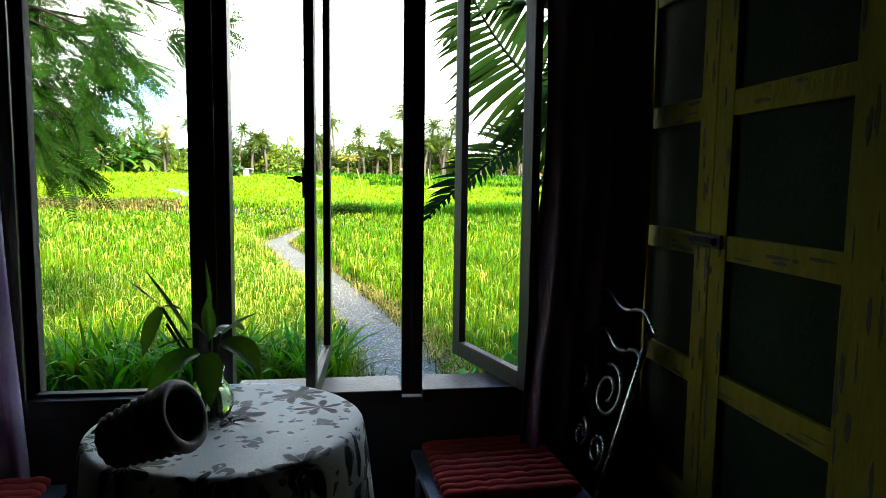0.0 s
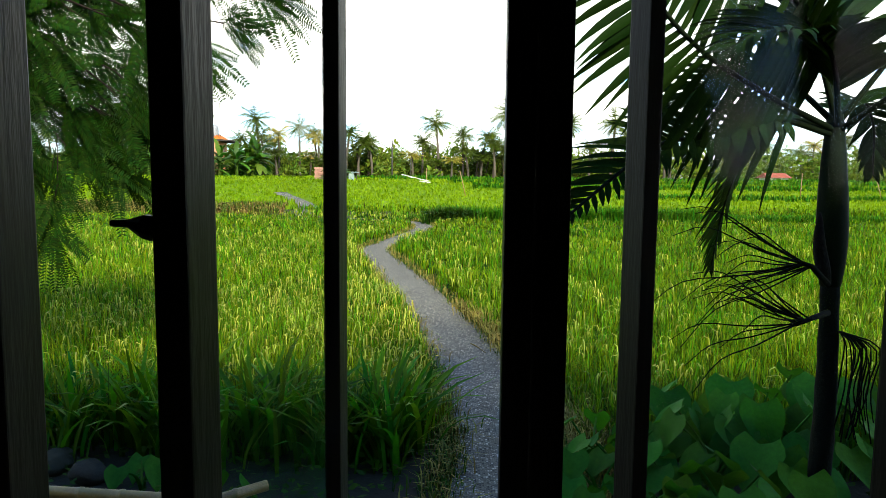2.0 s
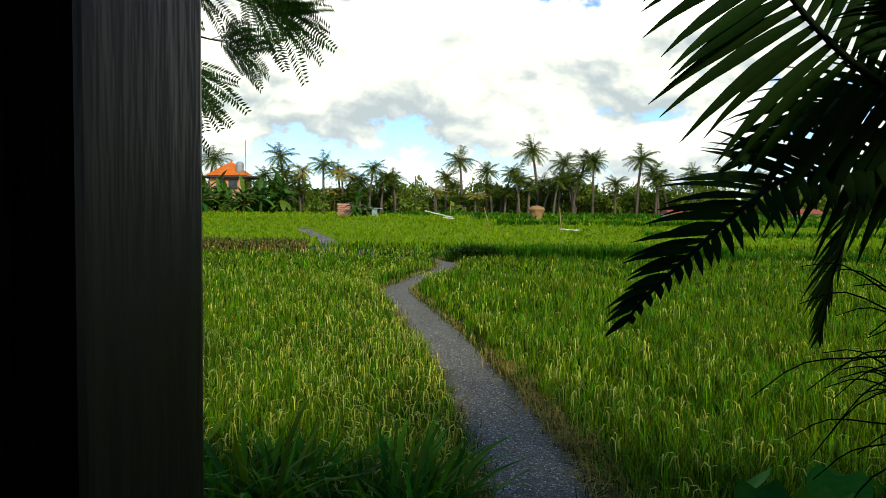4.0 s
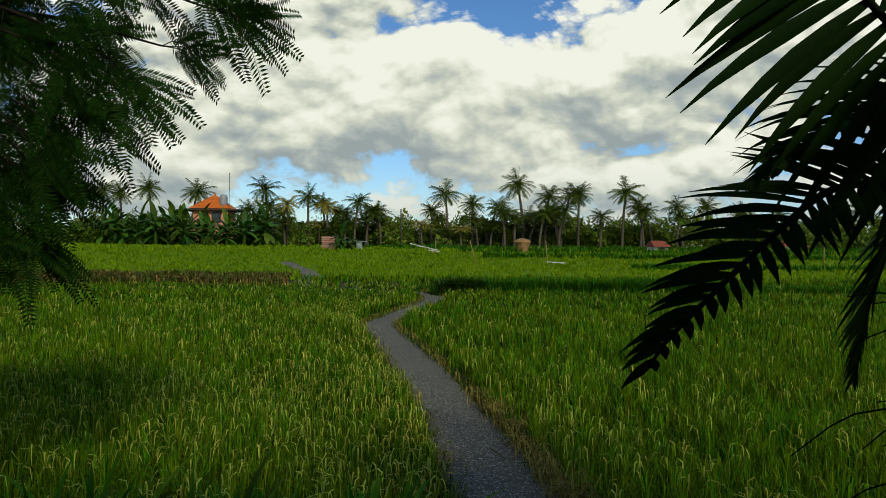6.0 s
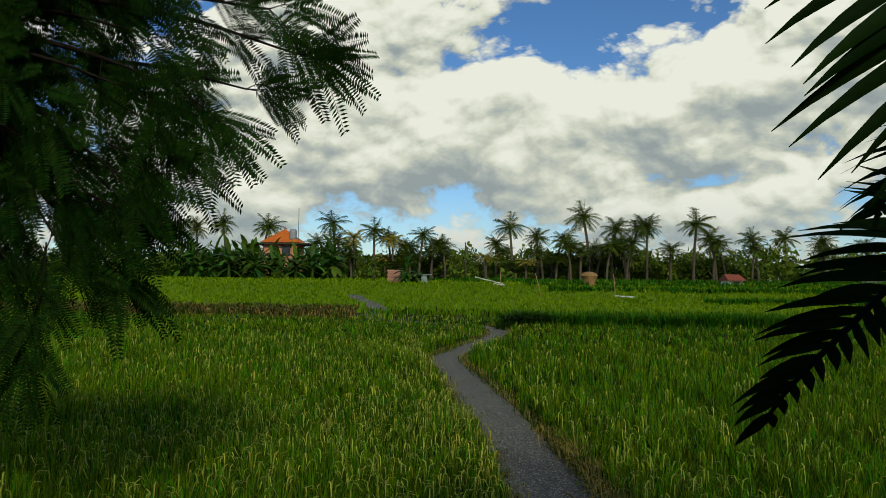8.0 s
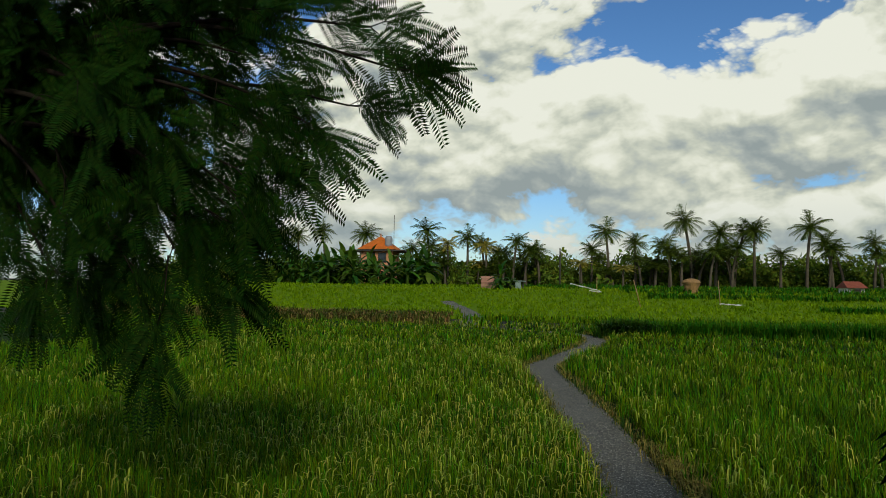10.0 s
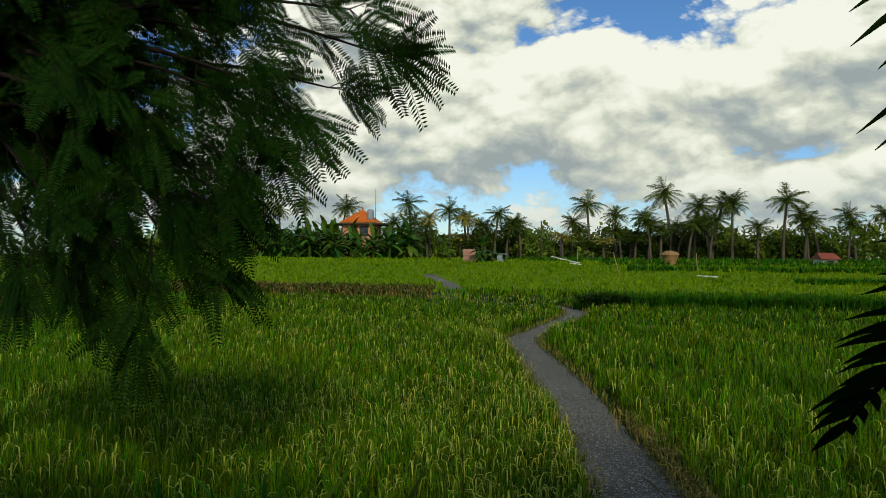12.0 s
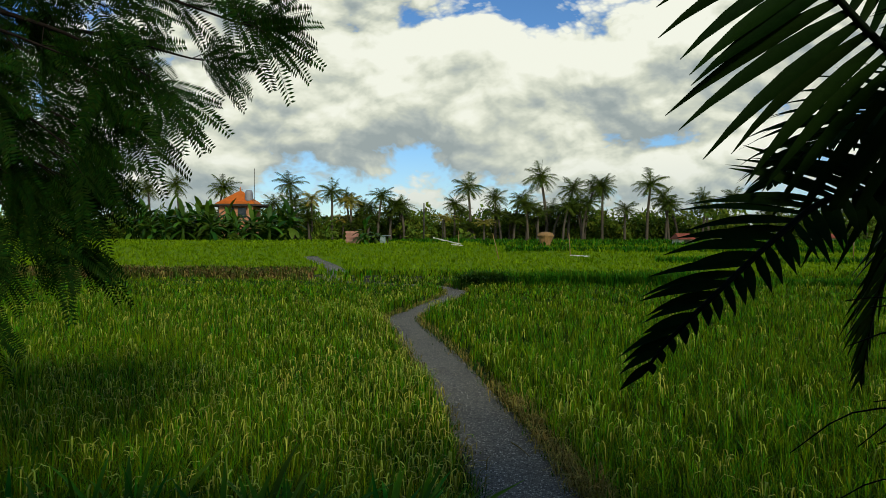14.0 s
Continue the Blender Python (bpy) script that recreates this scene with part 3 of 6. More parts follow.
def build_rice():
    rng = np.random.default_rng(4)
    bands = ((-12.5, 11, 6.4, 11, 0.175, 34, 0.0095, 0.50), (-16, 15, 11, 17, 0.20, 22, 0.0125, 0.50), (-20, 22, 17, 26, 0.27, 15, 0.020, 0.50),
             (-32, 34, 26, 40.5, 0.36, 11, 0.034, 0.46), (-52, 54, 40.4, 62, 0.62, 10, 0.065, 0.42), (-74, 76, 62, 84, 1.1, 10, 0.12, 0.40))
    for x0, x1, y0, y1, step, blades, width, tall in bands:
        x, y = scatter(rng, x0, x1, y0, y1, step, in_field)
        bx = np.repeat(x, blades) + rng.normal(0, step * 0.19, len(x) * blades)
        by = np.repeat(y, blades) + rng.normal(0, step * 0.19, len(x) * blades)
        hill = np.repeat(rng.uniform(0.80, 1.16, len(x)), blades)
        n = len(bx)
        near = path_gap(bx, by)
        low = np.where((by > 33) & (by < 38.5) & (bx < -3), 0.75, 1.0)
        h = low * tall * hill * crop_height(bx, by) * rng.uniform(0.72, 1.22, n) * np.clip(0.72 + (near - 0.45) * 0.6, 0.72, 1.0)
        lean = np.abs(rng.normal(0.30 if y0 < 20 else 0.5, 0.20, n))
        v, t = blade_arrays(bx, by, ground_z(bx, by), h, rng.uniform(0, math.tau, n), lean, width * rng.uniform(0.7, 1.3, n), 0.4)
        tagged(arrays("rice_plants", v, t, RICE_LEAF if y0 < 40 else RICE_FAR), "dense bright green rice plants on the terrace", "rice", kind="stuff")
    # drooping ears, thickest along the path
    for x0, x1, y0, y1, step, width in ((-9, 11, 6.8, 14, 0.115, 0.0125), (-14, 14, 14, 26, 0.20, 0.020), (-16, 18, 26, 38, 0.4, 0.03)):
        x, y = scatter(rng, x0, x1, y0, y1, step, in_field)
        g = path_gap(x, y)
        left = x < np.interp(y, PATH_XY[:80, 1], PATH_XY[:80, 0])
        chance = np.where(left, 0.20 + 0.62 * np.exp(-(g - 0.5) / 1.1), 0.07 + 0.22 * np.exp(-(g - 0.5) / 0.8))
        ok = rng.random(len(x)) < chance
        x, y = x[ok], y[ok]
        x, y = np.repeat(x, 2), np.repeat(y, 2)
        x, y = x + rng.normal(0, 0.05, len(x)), y + rng.normal(0, 0.05, len(x))
        n = len(x)
        az, z = rng.uniform(0, math.tau, n), ground_z(x, y) + 0.46 * crop_height(x, y) * rng.uniform(0.85, 1.1, n)
        d = np.stack([np.cos(az), np.sin(az), np.zeros(n)], 1)
        s = np.stack([-np.sin(az), np.cos(az), np.zeros(n)], 1) * width / 2
        p0 = np.stack([x, y, z - 0.12], 1)
        k = rng.uniform(0.75, 1.35, n)[:, None]
        p1 = p0 + (d * 0.03 + [0, 0, 0.15]) * k
        p2 = p1 + (d * 0.060 + [0, 0, 0.012]) * k
        p3 = p2 + (d * 0.055 - [0, 0, 0.085]) * k
        v = np.stack([p0 - s * 0.3, p0 + s * 0.3, p1 - s, p1 + s, p2 - s * 1.2, p2 + s * 1.2, p3], 1).reshape(-1, 3)
        t = (np.arange(n) * 7)[:, None, None] + np.array([[0, 1, 3], [0, 3, 2], [2, 3, 5], [2, 5, 4], [4, 5, 6]])[None]
        tagged(arrays("rice_ears", v, t, RICE_EAR), "ripening yellow drooping rice ears", "rice", kind="stuff")
    # sheet under the leaf tips; its near part is coloured like shade between stems
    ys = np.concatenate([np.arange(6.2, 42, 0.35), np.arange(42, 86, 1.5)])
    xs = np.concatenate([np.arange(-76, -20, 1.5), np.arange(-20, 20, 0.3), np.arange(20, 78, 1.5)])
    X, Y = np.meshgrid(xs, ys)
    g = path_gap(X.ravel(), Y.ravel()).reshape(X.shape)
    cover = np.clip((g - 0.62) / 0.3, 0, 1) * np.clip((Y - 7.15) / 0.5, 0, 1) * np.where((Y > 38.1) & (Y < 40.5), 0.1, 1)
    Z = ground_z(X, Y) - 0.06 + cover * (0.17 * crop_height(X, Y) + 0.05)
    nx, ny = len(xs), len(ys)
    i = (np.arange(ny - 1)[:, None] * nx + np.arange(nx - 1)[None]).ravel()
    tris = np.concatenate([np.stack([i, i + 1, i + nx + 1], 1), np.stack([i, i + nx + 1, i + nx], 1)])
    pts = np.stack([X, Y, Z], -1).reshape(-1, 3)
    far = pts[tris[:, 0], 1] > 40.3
    for pick, mat, label in ((~far, RICE_UNDER, "dark sheet coloured as the shade between rice stems"), (far, STAND_FAR, "even stand of young rice on the far terraces")):
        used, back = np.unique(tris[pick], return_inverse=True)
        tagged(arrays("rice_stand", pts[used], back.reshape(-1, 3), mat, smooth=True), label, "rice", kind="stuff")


def build_banks():
    """Straw and rough grass on the terrace banks and along the path."""
    rng = np.random.default_rng(9)

    def tuft_strip(name, x, y, per, h, width, mat, label, lean=0.35, z0=0.0):
        bx = np.repeat(x, per) + rng.normal(0, 0.09, len(x) * per)
        by = np.repeat(y, per) + rng.normal(0, 0.09, len(x) * per)
        n = len(bx)
        v, t = blade_arrays(bx, by, ground_z(bx, by) + z0, h * rng.uniform(0.5, 1.25, n), rng.uniform(0, math.tau, n), np.abs(rng.normal(lean, 0.2, n)), width * rng.uniform(0.7, 1.3, n), 0.5)
        tagged(arrays(name, v, t, mat), label, "grass", kind="stuff")

    x = rng.uniform(-36, -9.6, 1100)
    tuft_strip("dry_grass", x, rng.uniform(39.0, 41.2, 1100), 8, 0.50, 0.06, BANK_STRAW, "dry brown straw on the terrace bank", 0.6)
    x = rng.uniform(-36, -9.6, 900)
    tuft_strip("bank_grass", x, rng.uniform(38.8, 41.4, 900), 8, 0.52, 0.05, PALM_FAR, "green weeds among the straw on the terrace bank", 0.5)
    x = rng.uniform(0.2, 13, 1500)
    tuft_strip("bank_grass", x, 34.6 + 0.10 * x + rng.uniform(0, 1.1, 1500), 10, 0.86, 0.045, IRIS_LEAF, "tall dark grass on the terrace bank")
    x = rng.uniform(13, 36, 1500)
    tuft_strip("bank_grass", x, 35.9 + 0.02 * x + rng.uniform(0, 1.0, 1500), 9, 0.55, 0.05, IRIS_LEAF, "tall dark grass on the terrace bank")
    x = rng.uniform(-9, 40, 1200)
    tuft_strip("bank_grass", x, rng.uniform(38.4, 41.0, 1200), 6, 0.45, 0.05, RICE_LEAF, "tall green grass on the terrace bank")
    x = rng.normal(0, 1, 420) * 0.42 + 0.15
    tuft_strip("bank_bush", x, rng.normal(34.9, 0.3, 420), 11, 0.95, 0.06, WEED_LEAF, "dark rough bush where the path bends", 0.6)
    for y0, xa, xb, n in ((56, 2, 52, 900), (61, 0, 60, 900), (67, -6, 66, 1000), (73, -12, 70, 1000), (48.5, 12, 44, 700)):
        x = rng.uniform(xa, xb, n)
        tuft_strip("bank_grass", x, y0 + rng.normal(0, 0.35, n), 6, 0.62, 0.10, IRIS_LEAF, "dark grass along a far terrace edge")
    yy = rng.uniform(6.6, 13.5, 420)
    xx = np.interp(yy, PATH_XY[:80, 1], PATH_XY[:80, 0]) + 0.57 + np.abs(rng.normal(0.06, 0.09, 420))
    tuft_strip("dry_grass", xx, yy, 7, 0.34, 0.009, STRAW, "dry brown straw along the path edge", 0.75)
    # fringe of straw and weeds along both path sides
    p = PATH_XY[10:108]
    k = rng.integers(0, len(p) - 1, 2600)
    f = rng.random(2600)[:, None]
    c = p[k] * (1 - f) + p[k + 1] * f
    d = p[k + 1] - p[k]
    d = d / np.linalg.norm(d, axis=1)[:, None]
    s = np.where(rng.random(2600) < 0.5, -1, 1) * (0.51 + np.abs(rng.normal(0, 0.07, 2600)))
    c = c + np.stack([-d[:, 1], d[:, 0]], 1) * s[:, None]
    dry = (rng.random(2600) < 0.5)
    tuft_strip("dry_grass", c[dry, 0], c[dry, 1], 5, 0.26, 0.010, STRAW, "dry brown straw along the path edge", 0.6)
    tuft_strip("path_weeds", c[~dry, 0], c[~dry, 1], 5, 0.20, 0.012, WEED_LEAF, "low green weeds along the path edge", 0.6)


build_rice()
build_banks()


# ---------- clumps of sword-shaped leaves along the field edge ----------
def sword_clump(seed, leaves=46):
    rng = random.Random(seed)
    thing = empty("sword_leaf_clump", 0, 0, 0, 0, "clump of long green sword-shaped leaves at the field edge", "plant", "sword-leaf clumps")
    for half in range(2):
        verts, tris = [], []
        for _ in range(leaves // 2):
            az, reach, h = rng.uniform(0, math.tau), rng.uniform(0.12, 0.75), rng.uniform(0.40, 0.72)
            w = rng.uniform(0.028, 0.046)
            ox, oy = rng.gauss(0, 0.10), rng.gauss(0, 0.07)
            d, s = (math.cos(az), math.sin(az)), (-math.sin(az), math.cos(az))
            k0 = len(verts)
            bend = rng.uniform(0.5, 1.5)
            for i in range(6):
                f = i / 5
                r, z = reach * f ** 1.8 * h * 1.3, h * (f - 0.42 * bend * reach * f ** 3)
                ww = w * (0.75 + 0.5 * f) * (1 - f ** 4) * 0.5 + 0.001
                x, y = ox + d[0] * r, oy + d[1] * r
                verts += [(x - s[0] * ww, y - s[1] * ww, z), (x, y, z - ww * 0.35), (x + s[0] * ww, y + s[1] * ww, z)]
                if i:
                    a, b = k0 + 3 * i - 3, k0 + 3 * i
                    tris += [(a, a + 1, b + 1), (a, b + 1, b), (a + 1, a + 2, b + 2), (a + 1, b + 2, b + 1)]
        arrays("leaf_tuft", verts, tris, IRIS_LEAF, thing, True)
    return thing


def place_swords():
    rng = random.Random(12)
    models = [sword_clump(s) for s in (1, 2, 3, 4)]
    spots = [(-4.6, 7.15), (-4.1, 6.95), (-3.6, 7.1), (-3.25, 6.85), (-2.85, 7.05), (-2.45, 6.8), (-2.1, 7.0), (-1.75, 6.75), (-1.4, 6.95), (-1.05, 6.7), (-0.85, 6.95), (-0.62, 6.7), (-0.48, 6.95),
             (-5.2, 7.0), (-1.55, 7.3), (-2.7, 7.4), (-0.6, 7.3), (-3.9, 7.4)]
    for i, (x, y) in enumerate(spots):
        y += 0.12
        m = pose(x, y, float(ground_z(x, y)) - 0.01, 0, 0, rng.uniform(0, 360)) @ Matrix.Scale(rng.uniform(0.98, 1.26), 4)
        if i < 4:
            models[i].matrix_world = m
        else:
            copy_thing(models[i % 4], m)


place_swords()


# ---------- taro ----------
def taro_leaf(bm, tip, facing, size, pitch):
    """A heart-shaped blade whose stalk joins at the notch, hanging tip down."""
    c, s = math.cos(facing), math.sin(facing)
    rows = []
    n = 9
    for i in range(n):
        f = i / (n - 1)
        if f < 0.25:
            half = 0.30 + 0.16 * math.sin(f / 0.25 * math.pi / 2)
        else:
            half = 0.46 * (1 - ((f - 0.25) / 0.75) ** 1.7)
        along = (f - 0.25) * 1.15
        row = []
        for k in (-1, -0.55, 0, 0.55, 1):
            notch = -0.10 * (1 - abs(k)) if i == 0 else 0
            lx = (along - notch * 1.6) * size
            ly = k * half * size
            lz = size * (abs(k) * 0.10 - 0.22 * max(0, f - 0.3) ** 2 + 0.03 * math.sin(k * 9 + f * 7))
            px, pz = lx * math.cos(pitch) + lz * math.sin(pitch), -lx * math.sin(pitch) + lz * math.cos(pitch)
            row.append(bm.verts.new((tip[0] + c * px - s * ly, tip[1] + s * px + c * ly, tip[2] + pz)))
        rows.append(row)
    for a, b in zip(rows, rows[1:]):
        for k in range(4):
            bm.faces.new((a[k], a[k + 1], b[k + 1], b[k]))


def taro_plant(x, y, seed, size=0.34, leaves=5, height=0.55):
    rng = random.Random(seed)
    thing = empty("taro_plant", x, y, float(ground_z(x, y)), 0, "taro plant with big heart-shaped green leaves", "plant", "taro plants")
    for i in range(leaves):
        az = i * math.tau / leaves + rng.uniform(-0.4, 0.4)
        reach, h = rng.uniform(0.12, 0.34), height * rng.uniform(0.7, 1.25)
        top = (math.cos(az) * reach, math.sin(az) * reach, h)
        bm = bmesh.new()
        tube(bm, spline([(0, 0, 0), (top[0] * 0.25, top[1] * 0.25, h * 0.6), top], 4), [0.014] * 5 + [0.008] * 4, 6)
        part("stalk", bm, TARO_LEAF, thing, smooth=True)
        bm = bmesh.new()
        face = az + rng.uniform(-0.5, 0.5) if rng.random() < 0.6 else -1.9 + rng.uniform(-0.7, 0.7)
        taro_leaf(bm, top, face, size * rng.uniform(0.7, 1.15), rng.uniform(0.6, 1.15))
        part("leaf", bm, TARO_LEAF, thing, smooth=True)


for i, (x, y, s, h) in enumerate(((1.25, 6.3, 0.30, 0.42), (1.6, 6.6, 0.32, 0.5), (2.05, 6.75, 0.36, 0.55), (2.55, 6.9, 0.4, 0.62), (3.0, 6.8, 0.42, 0.62), (1.45, 5.9, 0.3, 0.42), (1.9, 6.2, 0.36, 0.5),
                                  (2.4, 6.3, 0.38, 0.52), (2.85, 6.2, 0.4, 0.56), (1.75, 5.6, 0.32, 0.40), (2.3, 5.4, 0.34, 0.42), (3.4, 6.6, 0.4, 0.6), (3.3, 5.9, 0.38, 0.5), (1.02, 6.0, 0.26, 0.36), (1.15, 5.55, 0.28, 0.36), (1.08, 6.55, 0.24, 0.34), (1.35, 5.3, 0.3, 0.38), (-2.35, 6.25, 0.26, 0.22), (-1.75, 6.05, 0.26, 0.16))):
    taro_plant(x, y, 20 + i, s, 6 if h > 0.3 else 3, h)


# ---------- low weeds, stones and bamboo by the house ----------
def build_weeds():
    rng = np.random.default_rng(21)
    n = 5200
    x, y = rng.uniform(-5, 4.2, n), rng.uniform(2.6, 7.0, n)
    ok = (path_gap(x, y) > 0.52) & ((y > 5.2) | (rng.random(n) < 0.5))
    x, y = x[ok], y[ok]
    n = len(x)
    az, r, h = rng.uniform(0, math.tau, n), rng.uniform(0.02, 0.05, n), rng.uniform(0.02, 0.14, n)
    c = np.stack([x, y, ground_z(x, y) + h], 1)
    d = np.stack([np.cos(az), np.sin(az), rng.normal(0, 0.3, n)], 1) * r[:, None]
    s = np.stack([-np.sin(az), np.cos(az), rng.normal(0, 0.3, n)], 1) * (r * 0.55)[:, None]
    v = np.stack([c - d, c + s, c + d, c - s], 1).reshape(-1, 3)
    t = (np.arange(n) * 4)[:, None, None] + np.array([[0, 1, 2], [0, 2, 3]])[None]
    tagged(arrays("ground_weeds", v, t, WEED_LEAF), "small green weeds on the bare soil", "weeds", kind="stuff")


def river_stone(x, y, r, seed):
    bm = bmesh.new()
    bmesh.ops.create_icosphere(bm, subdivisions=3, radius=1.0)
    for v in bm.verts:
        k = 1 + 0.16 * noise.noise(v.co * 1.3 + Vector((seed, 0, 0))) + 0.03 * noise.noise(v.co * 6)
        v.co = Vector((v.co.x * r * k, v.co.y * r * 0.8 * k, v.co.z * r * 0.62 * k))
    ob = part("river_stone", bm, STONE, smooth=True)
    ob.matrix_world = pose(x, y, float(ground_z(x, y)) + r * 0.42, 0, 0, seed * 77)
    tagged(ob, "rounded grey-brown river stone on the soil", "stone", "river stones")


def bamboo_pole(p0, p1, r):
    bm = bmesh.new()
    a, b = Vector(p0), Vector(p1)
    length = (b - a).length
    pts, rad = [], []
    k = 0.0
    while k < length:
        for dk, rr in ((0.0, 1.13), (0.012, 1.13), (0.02, 1.0), (0.28, 0.97)):
            if k + dk < length:
                pts.append(a.lerp(b, (k + dk) / length))
                rad.append(r * rr)
        k += 0.30
    pts.append(b)
    rad.append(r)
    tube(bm, pts, rad, 12)
    ob = part("bamboo_pole", bm, BAMBOO, smooth=True)
    # solid dark disc stands in for the shade inside the cut end
    end = bmesh.new()
    tube(end, [b, b + (b - a).normalized() * 0.004], r * 0.72, 12)
    part("hollow_shade_disc", end, DARK_POST, ob, "dark disc in place of the shaded hollow at the cut end")
    tagged(ob, "cut golden-brown bamboo pole lying on the ground", "bamboo pole", "bamboo poles")


build_weeds()
for i, (x, y, r) in enumerate(((-3.22, 6.62, 0.17), (-2.86, 6.45, 0.16), (-3.05, 6.2, 0.08), (-3.6, 6.55, 0.18), (-2.72, 6.15, 0.07), (-4.0, 6.5, 0.15), (-3.35, 6.25, 0.07))):
    river_stone(x, y, r, i + 1)
GZ = -0.94
for p0, p1, r in (((-4.4, 6.02, GZ + 0.19), (-1.55, 5.80, GZ + 0.17), 0.040), ((-4.3, 5.74, GZ + 0.14), (-1.18, 5.62, GZ + 0.15), 0.045), ((-4.5, 5.52, GZ + 0.13), (-1.10, 5.42, GZ + 0.13), 0.048),
                  ((-4.2, 5.36, GZ + 0.05), (-1.28, 5.27, GZ + 0.05), 0.045), ((-4.4, 5.80, GZ + 0.05), (-1.4, 5.66, GZ + 0.05), 0.045), ((-4.3, 5.58, GZ + 0.05), (-1.3, 5.47, GZ + 0.05), 0.044),
                  ((-1.75, 5.63, GZ + 0.21), (-1.32, 5.93, GZ + 0.23), 0.038), ((-4.1, 5.2, GZ + 0.05), (-0.75, 5.15, GZ + 0.05), 0.036), ((-4.4, 6.0, GZ + 0.05), (-1.6, 5.9, GZ + 0.05), 0.045), ((-4.4, 6.06, GZ + 0.12), (-1.9, 5.94, GZ + 0.12), 0.03)):
    bamboo_pole(p0, p1, r)


# ---------- feathered palm by the window ----------
def frond(name, pts, reach, mat, parent, droop=0.5, pairs=34, width=0.036, seed=0, sides=(1, -1), label="", roll=0.0, lower=1.0, splay=0.0):
    """A palm leaf: rachis along pts, folded leaflets on both sides that bend down."""
    rng = random.Random(seed)
    line = spline(pts, 10)
    lens = [0.0]
    for a, b in zip(line, line[1:]):
        lens.append(lens[-1] + (b - a).length)
    total = lens[-1]

    def at(f):
        s = f * total
        i = max(j for j in range(len(lens)) if lens[j] <= s + 1e-9)
        i = min(i, len(line) - 2)
        k = (s - lens[i]) / max(lens[i + 1] - lens[i], 1e-6)
        return line[i].lerp(line[i + 1], k), (line[i + 1] - line[i]).normalized()

    verts, tris = [], []
    for j in range(pairs):
        f = 0.16 + 0.84 * (j + 0.5) / pairs
        p, d = at(min(f, 0.999))
        lat = d.cross(Vector((0, 0, 1))).normalized()
        top = lat.cross(d).normalized()
        lat, top = lat * math.cos(roll) + top * math.sin(roll), top * math.cos(roll) - lat * math.sin(roll)
        for sg in sides:
            length = reach * (lower * (1.3 - 0.85 * f) if sg < 0 and lower < 1.0 else 1.0) * (0.55 + 0.6 * math.sin(min(1, f * 1.15) * math.pi * 0.8)) * (1 - 0.55 * f ** 6) * (1.08 - 0.34 * f) * rng.uniform(0.85, 1.1)
            open_ = (1.0 - 0.62 * f) * rng.uniform(0.85, 1.1) if sg > 0 or lower == 1.0 else (1.15 - 0.45 * f) * rng.uniform(0.9, 1.1)
            open_ += splay
            q = p.copy()
            step = length / 5
            e = (d * math.cos(open_) + lat * sg * math.sin(open_) + top * rng.uniform(0.05, 0.25)).normalized()
            twist = rng.uniform(-0.25, 0.35)
            k0 = len(verts)
            bend = droop * rng.uniform(0.7, 1.3) * (1.0 if sg > 0 or lower == 1.0 else 1.6)
            for i in range(6):
                g = i / 5
                ww = width * (1.12 - 0.62 * f) * 0.5 * (0.35 + 1.3 * math.sin(min(1.0, g * 1.25 + 0.12) * math.pi * 0.75)) * (1 - 0.95 * g ** 3)
                n = d - e * d.dot(e)
                n = (n.normalized() if n.length > 0.15 else lat * sg) + top * twist
                n = (n - e * n.dot(e)).normalized()
                fold = e.cross(n).normalized() * ww * 0.35
                verts += [tuple(q - n * ww + fold), tuple(q), tuple(q + n * ww + fold)]
                if i:
                    a, b = k0 + 3 * i - 3, k0 + 3 * i
                    tris += [(a, a + 1, b + 1), (a, b + 1, b), (a + 1, a + 2, b + 2), (a + 1, b + 2, b + 1)]
                q = q + e * step
                e = (e + Vector((0, 0, -1)) * bend * 0.22 * (0.5 + g)).normalized()
    fr = arrays(name, verts, tris, mat, parent, False, label)
    bm = bmesh.new()
    n = len(line)
    tube(bm, line, [0.018 * (1 - 0.85 * i / n) + 0.002 for i in range(n)], 6)
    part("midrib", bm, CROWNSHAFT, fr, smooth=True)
    return fr


